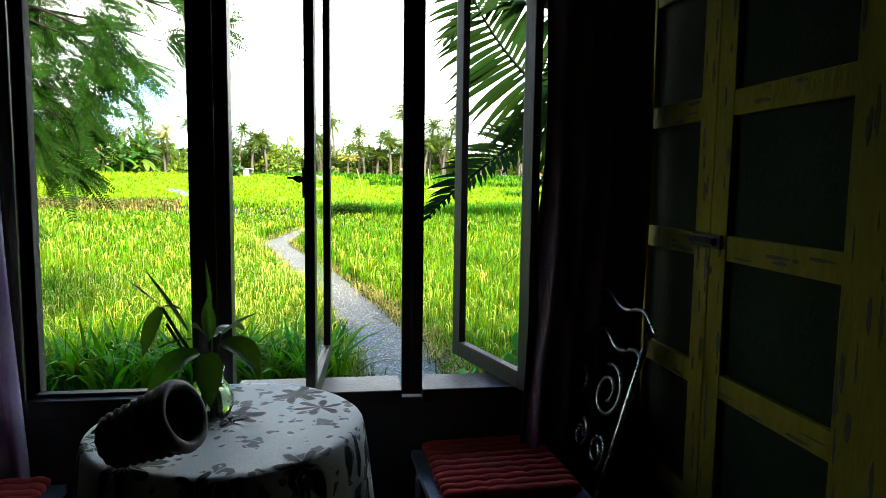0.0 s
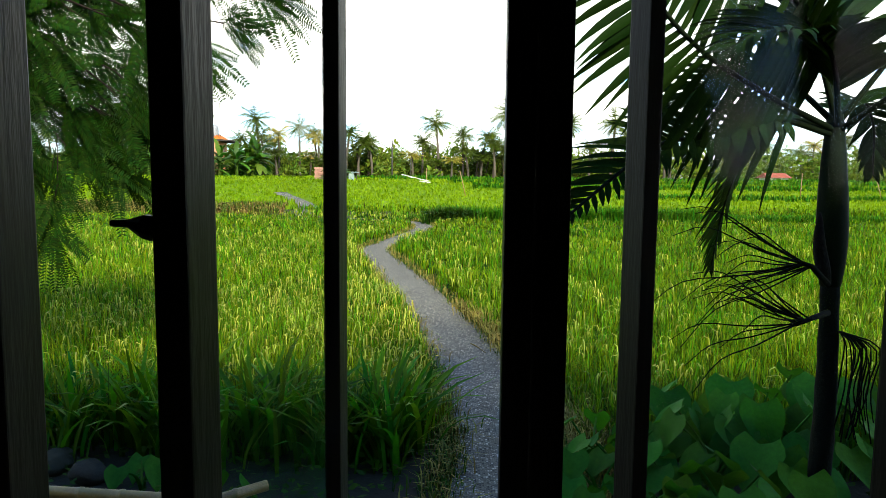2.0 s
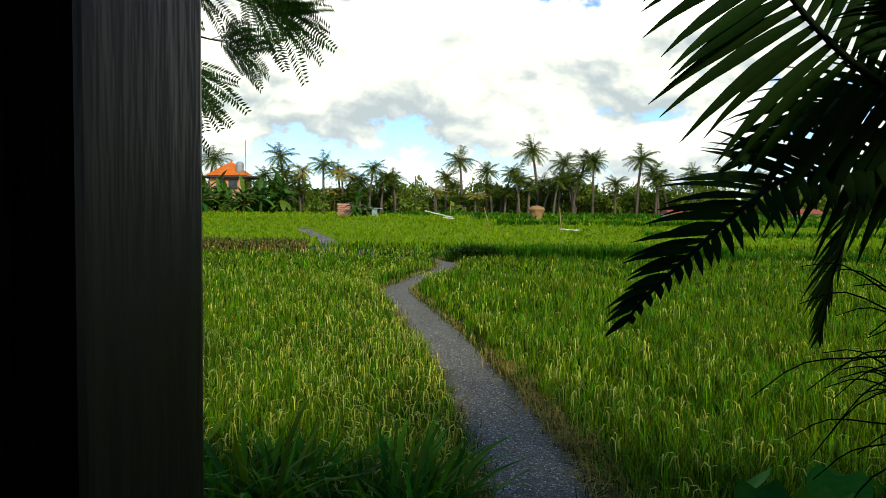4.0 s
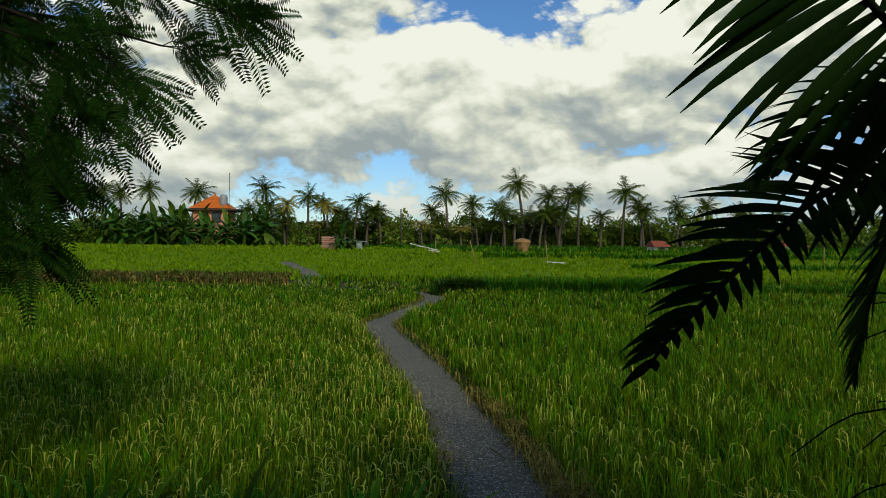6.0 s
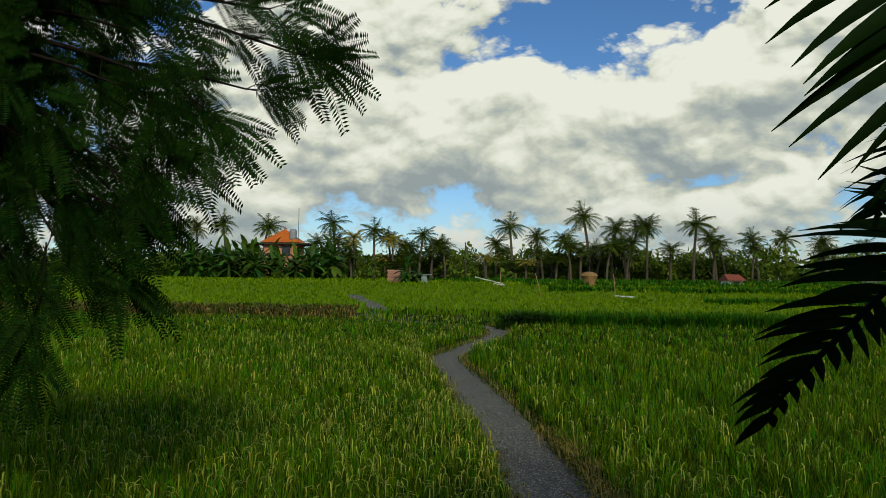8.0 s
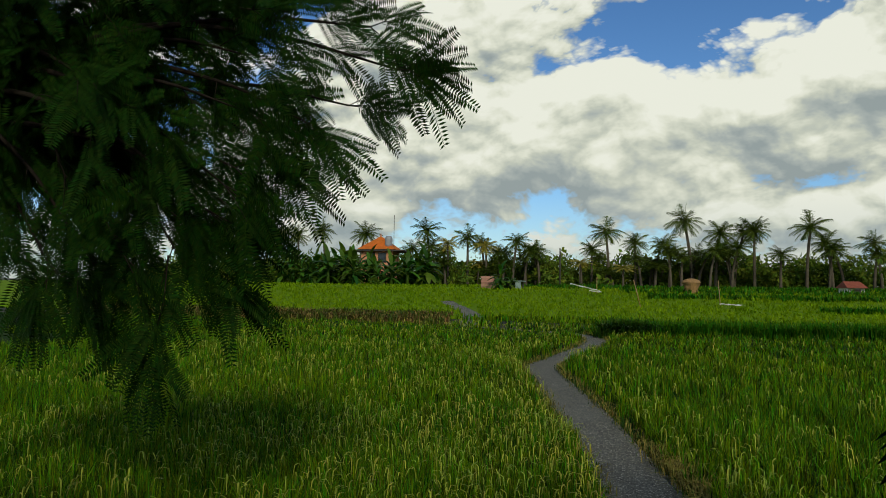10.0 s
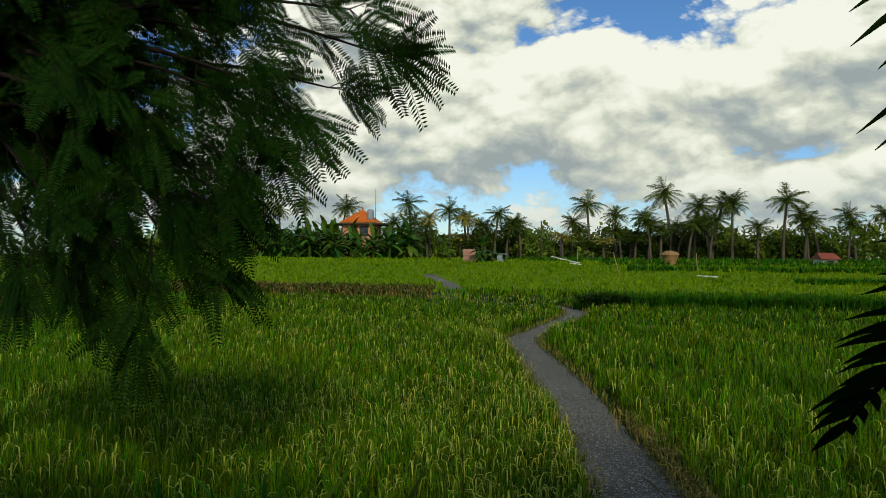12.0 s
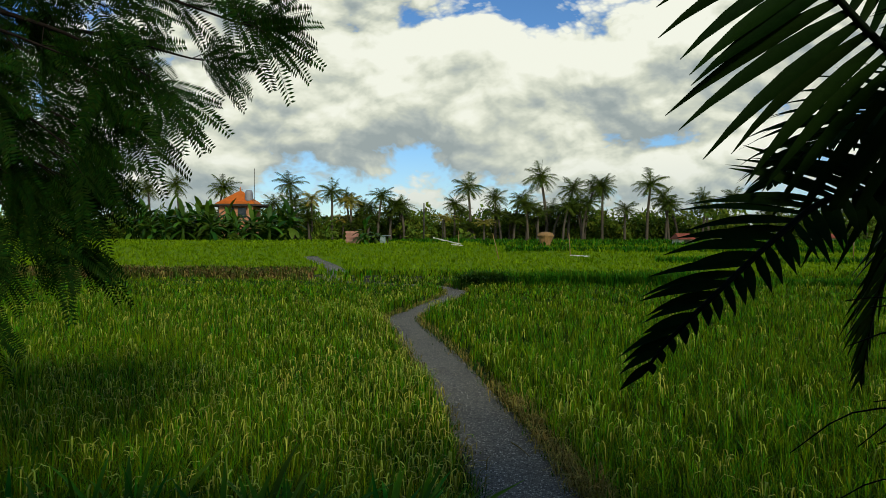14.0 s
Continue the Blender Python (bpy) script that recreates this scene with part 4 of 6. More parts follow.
def build_near_palm():
    thing = empty("feather_palm", 2.36, 5.68, float(ground_z(2.36, 5.68)), 0, "slender palm with drooping green feathered fronds darkened to a silhouette", "palm")
    inv = thing.matrix_world.inverted()
    made = []
    bm = bmesh.new()
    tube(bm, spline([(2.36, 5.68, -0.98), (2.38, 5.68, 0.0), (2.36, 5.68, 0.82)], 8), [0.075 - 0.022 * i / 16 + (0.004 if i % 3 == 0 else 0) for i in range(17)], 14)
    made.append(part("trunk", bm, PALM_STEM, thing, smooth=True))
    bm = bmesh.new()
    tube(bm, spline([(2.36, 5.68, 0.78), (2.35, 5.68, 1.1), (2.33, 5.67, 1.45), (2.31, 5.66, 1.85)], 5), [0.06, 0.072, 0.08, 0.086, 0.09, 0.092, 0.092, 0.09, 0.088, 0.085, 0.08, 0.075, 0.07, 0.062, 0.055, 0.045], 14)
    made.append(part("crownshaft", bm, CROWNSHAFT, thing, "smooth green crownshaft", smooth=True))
    fronds = (
        ([(2.31, 5.65, 1.72), (1.85, 5.5, 1.80), (1.38, 5.42, 1.69), (1.14, 5.33, 1.64), (0.92, 5.2, 1.51), (0.65, 5.05, 1.31), (0.48, 4.97, 1.17), (0.41, 4.93, 1.09)], 0.47, 0.35, 33, 1, 0.8),
        ([(2.31, 5.65, 1.75), (1.78, 5.4, 1.92), (1.32, 5.2, 2.12), (1.02, 5.1, 2.36), (0.77, 5.0, 2.66), (0.62, 4.95, 2.95)], 0.70, 0.45, 36, 2, -1.35),
        ([(2.31, 5.66, 1.74), (2.18, 5.95, 1.84), (2.03, 6.2, 1.68), (1.95, 6.38, 1.25), (1.92, 6.48, 0.80)], 0.42, 0.8, 30, 3, 0.3),
        ([(2.31, 5.68, 1.8), (2.4, 6.0, 2.5), (2.3, 6.5, 3.0), (2.0, 7.0, 3.1)], 0.7, 0.8, 26, 4, 0.0),
        ([(2.33, 5.66, 1.8), (2.8, 5.6, 2.4), (3.4, 5.5, 2.6), (4.0, 5.4, 2.2)], 0.6, 0.8, 26, 5, 0.0),
        ([(2.33, 5.62, 1.76), (2.7, 5.2, 2.1), (3.1, 4.8, 2.0), (3.4, 4.5, 1.6)], 0.5, 0.7, 24, 6, 0.0),
        ([(2.31, 5.62, 1.78), (2.1, 5.35, 2.12), (1.85, 5.15, 2.22), (1.50, 4.95, 2.18), (1.25, 4.8, 2.05)], 0.55, 0.7, 28, 7, 0.3),
        ([(2.31, 5.66, 1.8), (2.05, 5.75, 2.05), (1.75, 5.85, 2.12), (1.45, 5.9, 1.98), (1.2, 5.95, 1.75)], 0.5, 0.6, 30, 8, 0.6),
        ([(2.33, 5.7, 1.78), (2.65, 6.0, 2.0), (2.95, 6.3, 1.85), (3.1, 6.5, 1.5)], 0.4, 0.7, 24, 9, 0.0))
    fronds += (([(2.31, 5.64, 1.8), (2.0, 5.5, 2.4), (1.55, 5.35, 2.72), (1.1, 5.2, 2.74), (0.75, 5.1, 2.6), (0.55, 5.02, 2.42)], 0.55, 0.7, 32, 10, 0.3),)
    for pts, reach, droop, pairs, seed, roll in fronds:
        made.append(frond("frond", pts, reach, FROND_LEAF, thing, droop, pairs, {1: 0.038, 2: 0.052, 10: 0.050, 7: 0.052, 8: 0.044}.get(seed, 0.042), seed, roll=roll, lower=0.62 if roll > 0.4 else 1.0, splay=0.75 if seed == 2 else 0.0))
    rng = random.Random(5)
    for stem, top, n in ((((2.30, 5.60, 0.80), (2.15, 5.52, 0.92)), (2.05, 5.45, 0.95), 18), (((2.31, 5.60, 0.62), (2.15, 5.5, 0.60)), (2.02, 5.42, 0.58), 16)):
        bm = bmesh.new()
        tube(bm, [*stem, top], [0.022, 0.016, 0.012], 8)
        for k in range(n):
            yaw = rng.uniform(2.5, 3.9)
            pitch_ = rng.uniform(-0.45, 0.55)
            ln = rng.uniform(0.5, 0.98)
            e = Vector((math.cos(yaw) * math.cos(pitch_), math.sin(yaw) * math.cos(pitch_) * 0.6, math.sin(pitch_)))
            a = Vector(stem[1]).lerp(Vector(top), rng.random())
            pts = [a, a + e * ln * 0.4, a + e * ln * 0.75 + Vector((0, 0, 0.03 * ln)), a + e * ln + Vector((0, 0, -0.10 * ln))]
            tube(bm, spline(pts, 3), [0.006 - 0.0004 * i for i in range(10)], 5)
        made.append(part("flower_stalk", bm, PALM_STEM, thing, "bare branching flower stalk", smooth=True))
    bm = bmesh.new()
    tube(bm, spline([(2.30, 5.62, 0.80), (2.22, 5.58, 1.05), (2.20, 5.56, 1.25)], 4), [0.03, 0.04, 0.042, 0.04, 0.036, 0.032, 0.026, 0.018, 0.006], 8)
    made.append(part("dry_spathe", bm, BARK, thing, "brown dry flower sheath", smooth=True))
    bm = bmesh.new()
    for k in range(16):
        x, y = 2.52 + rng.gauss(0, 0.05), 5.6 + rng.gauss(0, 0.04)
        tube(bm, spline([(2.40, 5.62, 0.50), (x, y, 0.40), (x + rng.gauss(0, 0.03), y, 0.12), (x + rng.gauss(0, 0.04), y, -0.05 - rng.random() * 0.2)], 3), 0.005, 4)
    made.append(part("fruit_cluster", bm, PALM_STEM, thing, "hanging fruit strings", smooth=True))
    for ob in made:
        ob.matrix_parent_inverse = inv


build_near_palm()


# ---------- feathery-leaved tree ----------
def compound_leaves(name, roots, ways, lengths, faces, mat, parent, rng, pairs=21):
    """Pinnate leaves: narrow leaflets in pairs along a bending stalk."""
    n = len(roots)
    roots, ways, lengths = np.array(roots), np.array(ways), np.array(lengths)
    ways /= np.linalg.norm(ways, axis=1)[:, None]
    down = np.array([0, 0, -1.0])
    lat = np.cross(ways, np.array(faces)) + rng.normal(0, 0.16, (n, 3))
    lat /= np.linalg.norm(lat, axis=1)[:, None]
    bend = rng.uniform(0.05, 0.34, n)
    vs, count = [], 0
    for j in range(pairs):
        f = 0.10 + 0.90 * (j + 0.3) / pairs
        p = roots + ways * (lengths * f)[:, None] + down * (bend * lengths * f * f)[:, None]
        d = ways + down * (2 * bend * f)[:, None]
        d /= np.linalg.norm(d, axis=1)[:, None]
        size = np.minimum(lengths * 0.17, 0.074) * (math.sin(math.pi * (0.16 + 0.74 * f)) ** 0.6 + 0.05)
        for sg in (-1, 1):
            e = d * 0.30 + lat * sg * 0.95 + rng.normal(0, 0.05, (n, 3)) + down * 0.10
            e /= np.linalg.norm(e, axis=1)[:, None]
            q = np.cross(e, np.cross(d, lat))
            q /= np.linalg.norm(q, axis=1)[:, None]
            w = (lengths * 0.0185)[:, None]
            vs += [p, p + e * (size * 0.45)[:, None] + q * w, p + e * size[:, None], p + e * (size * 0.45)[:, None] - q * w]
            count += 1
    for f0, f1 in ((0.0, 0.5), (0.5, 1.0)):
        p0 = roots + ways * (lengths * f0)[:, None] + down * (bend * lengths * f0 * f0)[:, None]
        p1 = roots + ways * (lengths * f1)[:, None] + down * (bend * lengths * f1 * f1)[:, None]
        vs += [p0 - lat * 0.002, p0 + lat * 0.002, p1 + lat * 0.001, p1 - lat * 0.001]
        count += 1
    v = np.stack(vs, 1)                                   # leaf, corner, xyz
    per = v.shape[1]
    quad = np.array([[0, 1, 2], [0, 2, 3]])
    t = (np.arange(n) * per)[:, None, None, None] + (np.arange(count) * 4)[None, :, None, None] + quad[None, None]
    return arrays(name, v.reshape(-1, 3), t.reshape(-1, 3), mat, parent)


def build_feather_tree():
    rng = np.random.default_rng(31)
    thing = empty("feather_leaf_tree", -6.5, 7.4, float(ground_z(-6.5, 7.4)), 0, "spreading tree with feathery compound leaves darkened to a silhouette", "tree")
    inv = thing.matrix_world.inverted()
    bm = bmesh.new()
    tube(bm, spline([(-6.5, 7.4, -1.0), (-6.45, 7.42, 0.6), (-6.3, 7.4, 2.0), (-6.0, 7.35, 3.0)], 6), [0.20 - 0.0045 * i for i in range(19)], 14)
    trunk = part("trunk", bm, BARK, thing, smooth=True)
    trunk.matrix_parent_inverse = inv
    roots, ways, lens, faces = [], [], [], []

    def spray(p, way, reach, pairs):
        """A twice-feathered leaf: pinnae in pairs along a stalk, all in one drooping plane."""
        way = way.normalized()
        face = Vector((rng.normal(0, 0.35), rng.choice((-1.0, 1.0)), rng.normal(0.35, 0.35))).normalized()
        lat = way.cross(face).normalized()
        for j in range(pairs):
            f = 0.30 + 0.70 * (j + 0.5) / pairs
            q = p + way * reach * f + Vector((0, 0, -0.16 * reach * f * f))
            for sg in (-1, 1):
                w = way * 0.85 + lat * sg * rng.uniform(0.30, 0.70) + Vector((0.12, 0, -0.22)) + Vector(rng.normal(0, 0.10, 3))
                roots.append(tuple(q))
                ways.append(tuple(w.normalized()))
                lens.append(rng.uniform(0.28, 0.48))
                faces.append(tuple(face))

    # outer ends: the drooping front edge first, then the mass behind it
    edge = [(-1.50, 7.4, 3.02), (-1.85, 7.4, 2.78), (-2.15, 7.3, 2.66), (-2.45, 7.5, 2.55), (-2.58, 7.3, 2.34), (-2.82, 7.4, 2.16), (-3.0, 7.3, 1.95), (-3.15, 7.4, 1.78), (-3.42, 7.2, 1.70),
            (-3.75, 7.3, 1.66), (-4.1, 7.2, 1.64), (-4.5, 7.3, 1.70), (-2.3, 7.5, 3.62), (-1.70, 7.4, 3.34), (-2.05, 7.6, 3.95), (-2.5, 7.8, 4.3)]
    targets = edge + [(x + rng.normal(0, 0.15), y, z + rng.normal(0, 0.15)) for x, y in ((-2.7, 7.2), (-3.2, 7.6), (-3.7, 7.1), (-4.2, 7.5), (-4.8, 7.1), (-5.4, 7.3)) for z in (2.0, 2.35, 2.7, 3.1, 3.6, 4.1) if z > 2.0 + (-3.0 - x) * 0.4 or x < -3]
    targets += [(x + rng.normal(0, 0.15), y, z + rng.normal(0, 0.12)) for x, y in ((-3.6, 7.9), (-5.0, 7.7)) for z in (2.6, 3.1, 3.6)]
    for k, tg in enumerate(targets):
        a, c = Vector((-6.1, 7.36, 2.3 + 0.7 * rng.random())), Vector(tg) + Vector((-0.38 if tg[2] < 2.6 else -0.28, 0, 0))
        mid = a.lerp(c, 0.5) + Vector((rng.normal(0, 0.15), rng.normal(0, 0.2), 0.45 + 0.15 * rng.random()))
        line = spline([a, a.lerp(mid, 0.5) + Vector((0, 0, 0.1)), mid, mid.lerp(c, 0.55) + Vector((0, 0, 0.10)), c], 6)
        bm = bmesh.new()
        n = len(line)
        tube(bm, line, [0.036 * (1 - i / n) + 0.005 for i in range(n)], 6)
        for i in range(8, n, 2):
            p = line[i]
            d = (line[i] - line[i - 1]).normalized()
            last = i == n - 1
            for _ in range(3 if last else 1):
                way = d * (0.9 if last else 0.55) + Vector((rng.normal(0.15, 0.35), rng.normal(0, 0.45), rng.normal(-0.05, 0.36)))
                way.normalize()
                reach = rng.uniform(0.20, 0.40)
                q = p + way * reach + Vector((0, 0, -0.16 * reach))
                tube(bm, [p, p.lerp(q, 0.5) + Vector((0, 0, 0.02)), q], [0.005, 0.0035, 0.002], 4)
                spray(p, way, reach, 3)
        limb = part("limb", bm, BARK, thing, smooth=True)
        limb.matrix_parent_inverse = inv
    # thin twigs that hang low at the outer end
    for top, foot in (((-3.42, 7.2, 1.70), (-3.48, 7.15, 1.06)), ((-4.1, 7.2, 1.64), (-4.0, 7.15, 1.36)), ((-3.15, 7.4, 1.78), (-3.02, 7.35, 1.52)), ((-4.5, 7.3, 1.70), (-4.62, 7.25, 1.40))):
        a, c = Vector(top), Vector(foot)
        bm = bmesh.new()
        tube(bm, [a, a.lerp(c, 0.5) + Vector((0.03, 0, 0)), c], [0.006, 0.005, 0.003], 5)
        twig = part("limb", bm, BARK, thing, smooth=True)
        twig.matrix_parent_inverse = inv
        for f in (0.35, 0.6, 0.8, 1.0, 1.0):
            spray(a.lerp(c, f), Vector((rng.normal(0, 0.55), rng.normal(0, 0.3), -0.7)), rng.uniform(0.10, 0.20), 3)
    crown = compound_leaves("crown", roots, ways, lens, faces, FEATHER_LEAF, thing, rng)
    crown.matrix_parent_inverse = inv


build_feather_tree()


# ---------- distance: coconut palms, bananas, woods ----------
def coconut_palm(seed, height, leaf_mat, fronds=24):
    rng = random.Random(seed)
    thing = empty("coconut_palm", 0, 0, 0, 0, "tall coconut palm with a ragged green crown", "palm", "distant coconut palms")
    lean = Vector((rng.gauss(0, 0.5), rng.gauss(0, 0.3), 0))
    line = spline([(0, 0, -0.4), (lean.x * 0.2, lean.y * 0.2, height * 0.4), (lean.x * 0.6, lean.y * 0.6, height * 0.75), (lean.x, lean.y, height)], 4)
    bm = bmesh.new()
    tube(bm, line, [0.17 - 0.006 * i for i in range(len(line))], 8)
    part("trunk", bm, PALM_TRUNK, thing, smooth=True)
    verts, tris = [], []
    c = line[-1]
    for k in range(fronds):
        az = k * 2.399 + 0.3 + rng.uniform(-0.2, 0.2)
        el = 1.35 - 2.0 * (k / fronds) + rng.uniform(-0.2, 0.2)
        L = rng.uniform(1.55, 2.25)
        d = Vector((math.cos(az) * math.cos(el), math.sin(az) * math.cos(el), math.sin(el)))
        p = c.copy()
        seg = 9
        for i in range(seg):
            nd = (d + Vector((0, 0, -0.125))).normalized()
            q = p + nd * (L / seg)
            lat = nd.cross(Vector((0, 0, 1)))
            lat = lat.normalized() if lat.length > 0.05 else Vector((math.sin(az), -math.cos(az), 0))
            f = i / seg
            ll = 0.66 * (0.30 + 0.75 * math.sin(math.pi * (0.12 + 0.8 * f)))
            k0 = len(verts)
            verts += [tuple(p + lat * 0.025), tuple(p - lat * 0.025), tuple(q)]
            tris.append((k0, k0 + 1, k0 + 2))
            for sg in (-1, 1):
                for h in (0.0, 0.33, 0.66):
                    b = p.lerp(q, h)
                    b2 = p.lerp(q, h + 0.26)
                    t_ = b + (lat * sg * 0.75 + nd * 0.55 + Vector((0, 0, -0.35 - 0.5 * rng.random()))).normalized() * ll * rng.uniform(0.8, 1.15)
                    k0 = len(verts)
                    verts += [tuple(b), tuple(b2), tuple(t_)]
                    tris.append((k0, k0 + 1, k0 + 2))
            p, d = q, nd
    arrays("crown", verts, tris, leaf_mat, thing)
    return thing


def place_palms():
    rng = random.Random(8)
    models = [coconut_palm(s, 7.0, m, f) for s, m, f in ((1, PALM_FAR, 32), (2, PALM_FAR, 27), (3, PALM_FAR, 34), (4, PALM_YELLOW, 26), (5, PALM_FAR, 30))]
    spots = [(-51.2, 92, 9.7), (-48, 92, 10.5), (-45.9, 93, 10.1), (-42.1, 94, 10.8), (-37.4, 95, 10.9), (-25.4, 92, 10.1), (-22.4, 90, 8.7), (-19.9, 91, 9.0), (-17.1, 90, 9.5), (-13.3, 88, 8.5), (-3.5, 92, 7.9), (-1.3, 92, 9.6),
             (2.0, 93, 9.1), (4.2, 94, 8.5), (6.1, 92, 7.5), (9.1, 94, 10.9), (11.6, 92, 10.2), (14.2, 95, 9.9), (16.1, 92, 10.2), (21.9, 92, 9.8), (25.1, 93, 9.2), (26.9, 95, 7.6),
             (0.4, 84, 5.9), (-4.6, 88, 6.8), (10.4, 88, 7.8), (13.0, 89, 7.6), (18.6, 90, 7.2), (7.4, 90, 6.6), (-28.4, 90, 8.2), (-15.2, 94, 7.2), (-55, 94, 8.6), (30, 92, 8.2), (34, 93, 9.2), (47, 88, 8.8), (51, 88, 8.2), (55, 88, 8.4), (43.5, 92, 8.0), (60, 90, 9.0), (39, 96, 8.4), (-60, 94, 9.6), (-66, 96, 9)]
    spots += [(rng.uniform(-26, -10), rng.uniform(88, 97), rng.uniform(5, 8.6)) for _ in range(18)] + [(rng.uniform(-4, 30), rng.uniform(90, 100), rng.uniform(4.5, 8.2)) for _ in range(20)] + [(rng.uniform(30, 62), rng.uniform(84, 98), rng.uniform(5, 8)) for _ in range(9)]
    used = [0] * 5
    for i, (x, y, top) in enumerate(spots):
        k = 3 if i in (6, 8, 22, 23, 33, 35, 41, 44, 47) else (0, 1, 2, 4)[i % 4]
        z = float(ground_z(x, y))
        s = (top - 1.0 - z) / 7.0
        wide = min(1.35, max(0.95, 0.35 + s * 0.75)) if s > 0 else 1
        m = pose(x, y, z, 0, 0, rng.uniform(0, 360)) @ Matrix.Diagonal((wide, wide, s, 1))
        if used[k]:
            copy_thing(models[k], m)
        else:
            models[k].matrix_world = m
        used[k] = 1


def banana_plant(seed):
    rng = random.Random(seed)
    thing = empty("banana_plant", 0, 0, 0, 0, "banana plant with broad torn green leaves", "plant", "banana grove")
    bm = bmesh.new()
    tube(bm, [(0, 0, -0.2), (0.02, 0, 0.5), (0, 0.03, 1.1)], [0.14, 0.12, 0.08], 8)
    part("stem", bm, BANANA_LEAF, thing, smooth=True)
    for k in range(18):
        az, el, L = k * 2.4 + rng.uniform(-0.3, 0.3), rng.uniform(-0.1, 1.45), rng.uniform(0.9, 1.6)
        d = Vector((math.cos(az) * math.cos(el), math.sin(az) * math.cos(el), math.sin(el)))
        p = Vector((0, 0, 0.45 + 1.0 * max(0.0, el) / 1.4 + rng.random() * 0.3))
        verts, tris = [], []
        for i in range(8):
            f = i / 7
            lat = d.cross(Vector((0, 0, 1))).normalized()
            w = 0.19 * math.sin(math.pi * min(1, 0.1 + f * 0.86)) ** 0.7 * rng.uniform(0.75, 1.1)
            k0 = len(verts)
            verts += [tuple(p - lat * w + Vector((0, 0, -0.35 * w))), tuple(p), tuple(p + lat * w + Vector((0, 0, -0.35 * w)))]
            if i:
                a, b = k0 - 3, k0
                tris += [(a, a + 1, b + 1), (a, b + 1, b), (a + 1, a + 2, b + 2), (a + 1, b + 2, b + 1)]
            p = p + d * L / 7
            d = (d + Vector((0, 0, -0.26))).normalized()
        arrays("leaf", verts, tris, BANANA_LEAF, thing)
    return thing


def place_bananas():
    rng = random.Random(3)
    models = [banana_plant(s) for s in range(4)]
    spots = [(-37.5 + 1.02 * i + rng.uniform(-0.4, 0.4), 77 + rng.uniform(-1.6, 1.8)) for i in range(16)] + [(-37 + 0.85 * i, 79.8 + rng.uniform(-0.8, 0.8)) for i in range(18)] + [(-9.6, 62.5), (-10.6, 63.2), (-41, 79), (-39.4, 78.6)]
    for i, (x, y) in enumerate(spots):
        m = pose(x, y, float(ground_z(x, y)), 0, 0, rng.uniform(0, 360)) @ Matrix.Scale(rng.uniform(1.1, 1.45) * (0.6 if y < 70 else 0.72 if -30.0 < x < -25.6 else 1), 4)
        if i < 4:
            models[i].matrix_world = m
        else:
            copy_thing(models[i % 4], m)


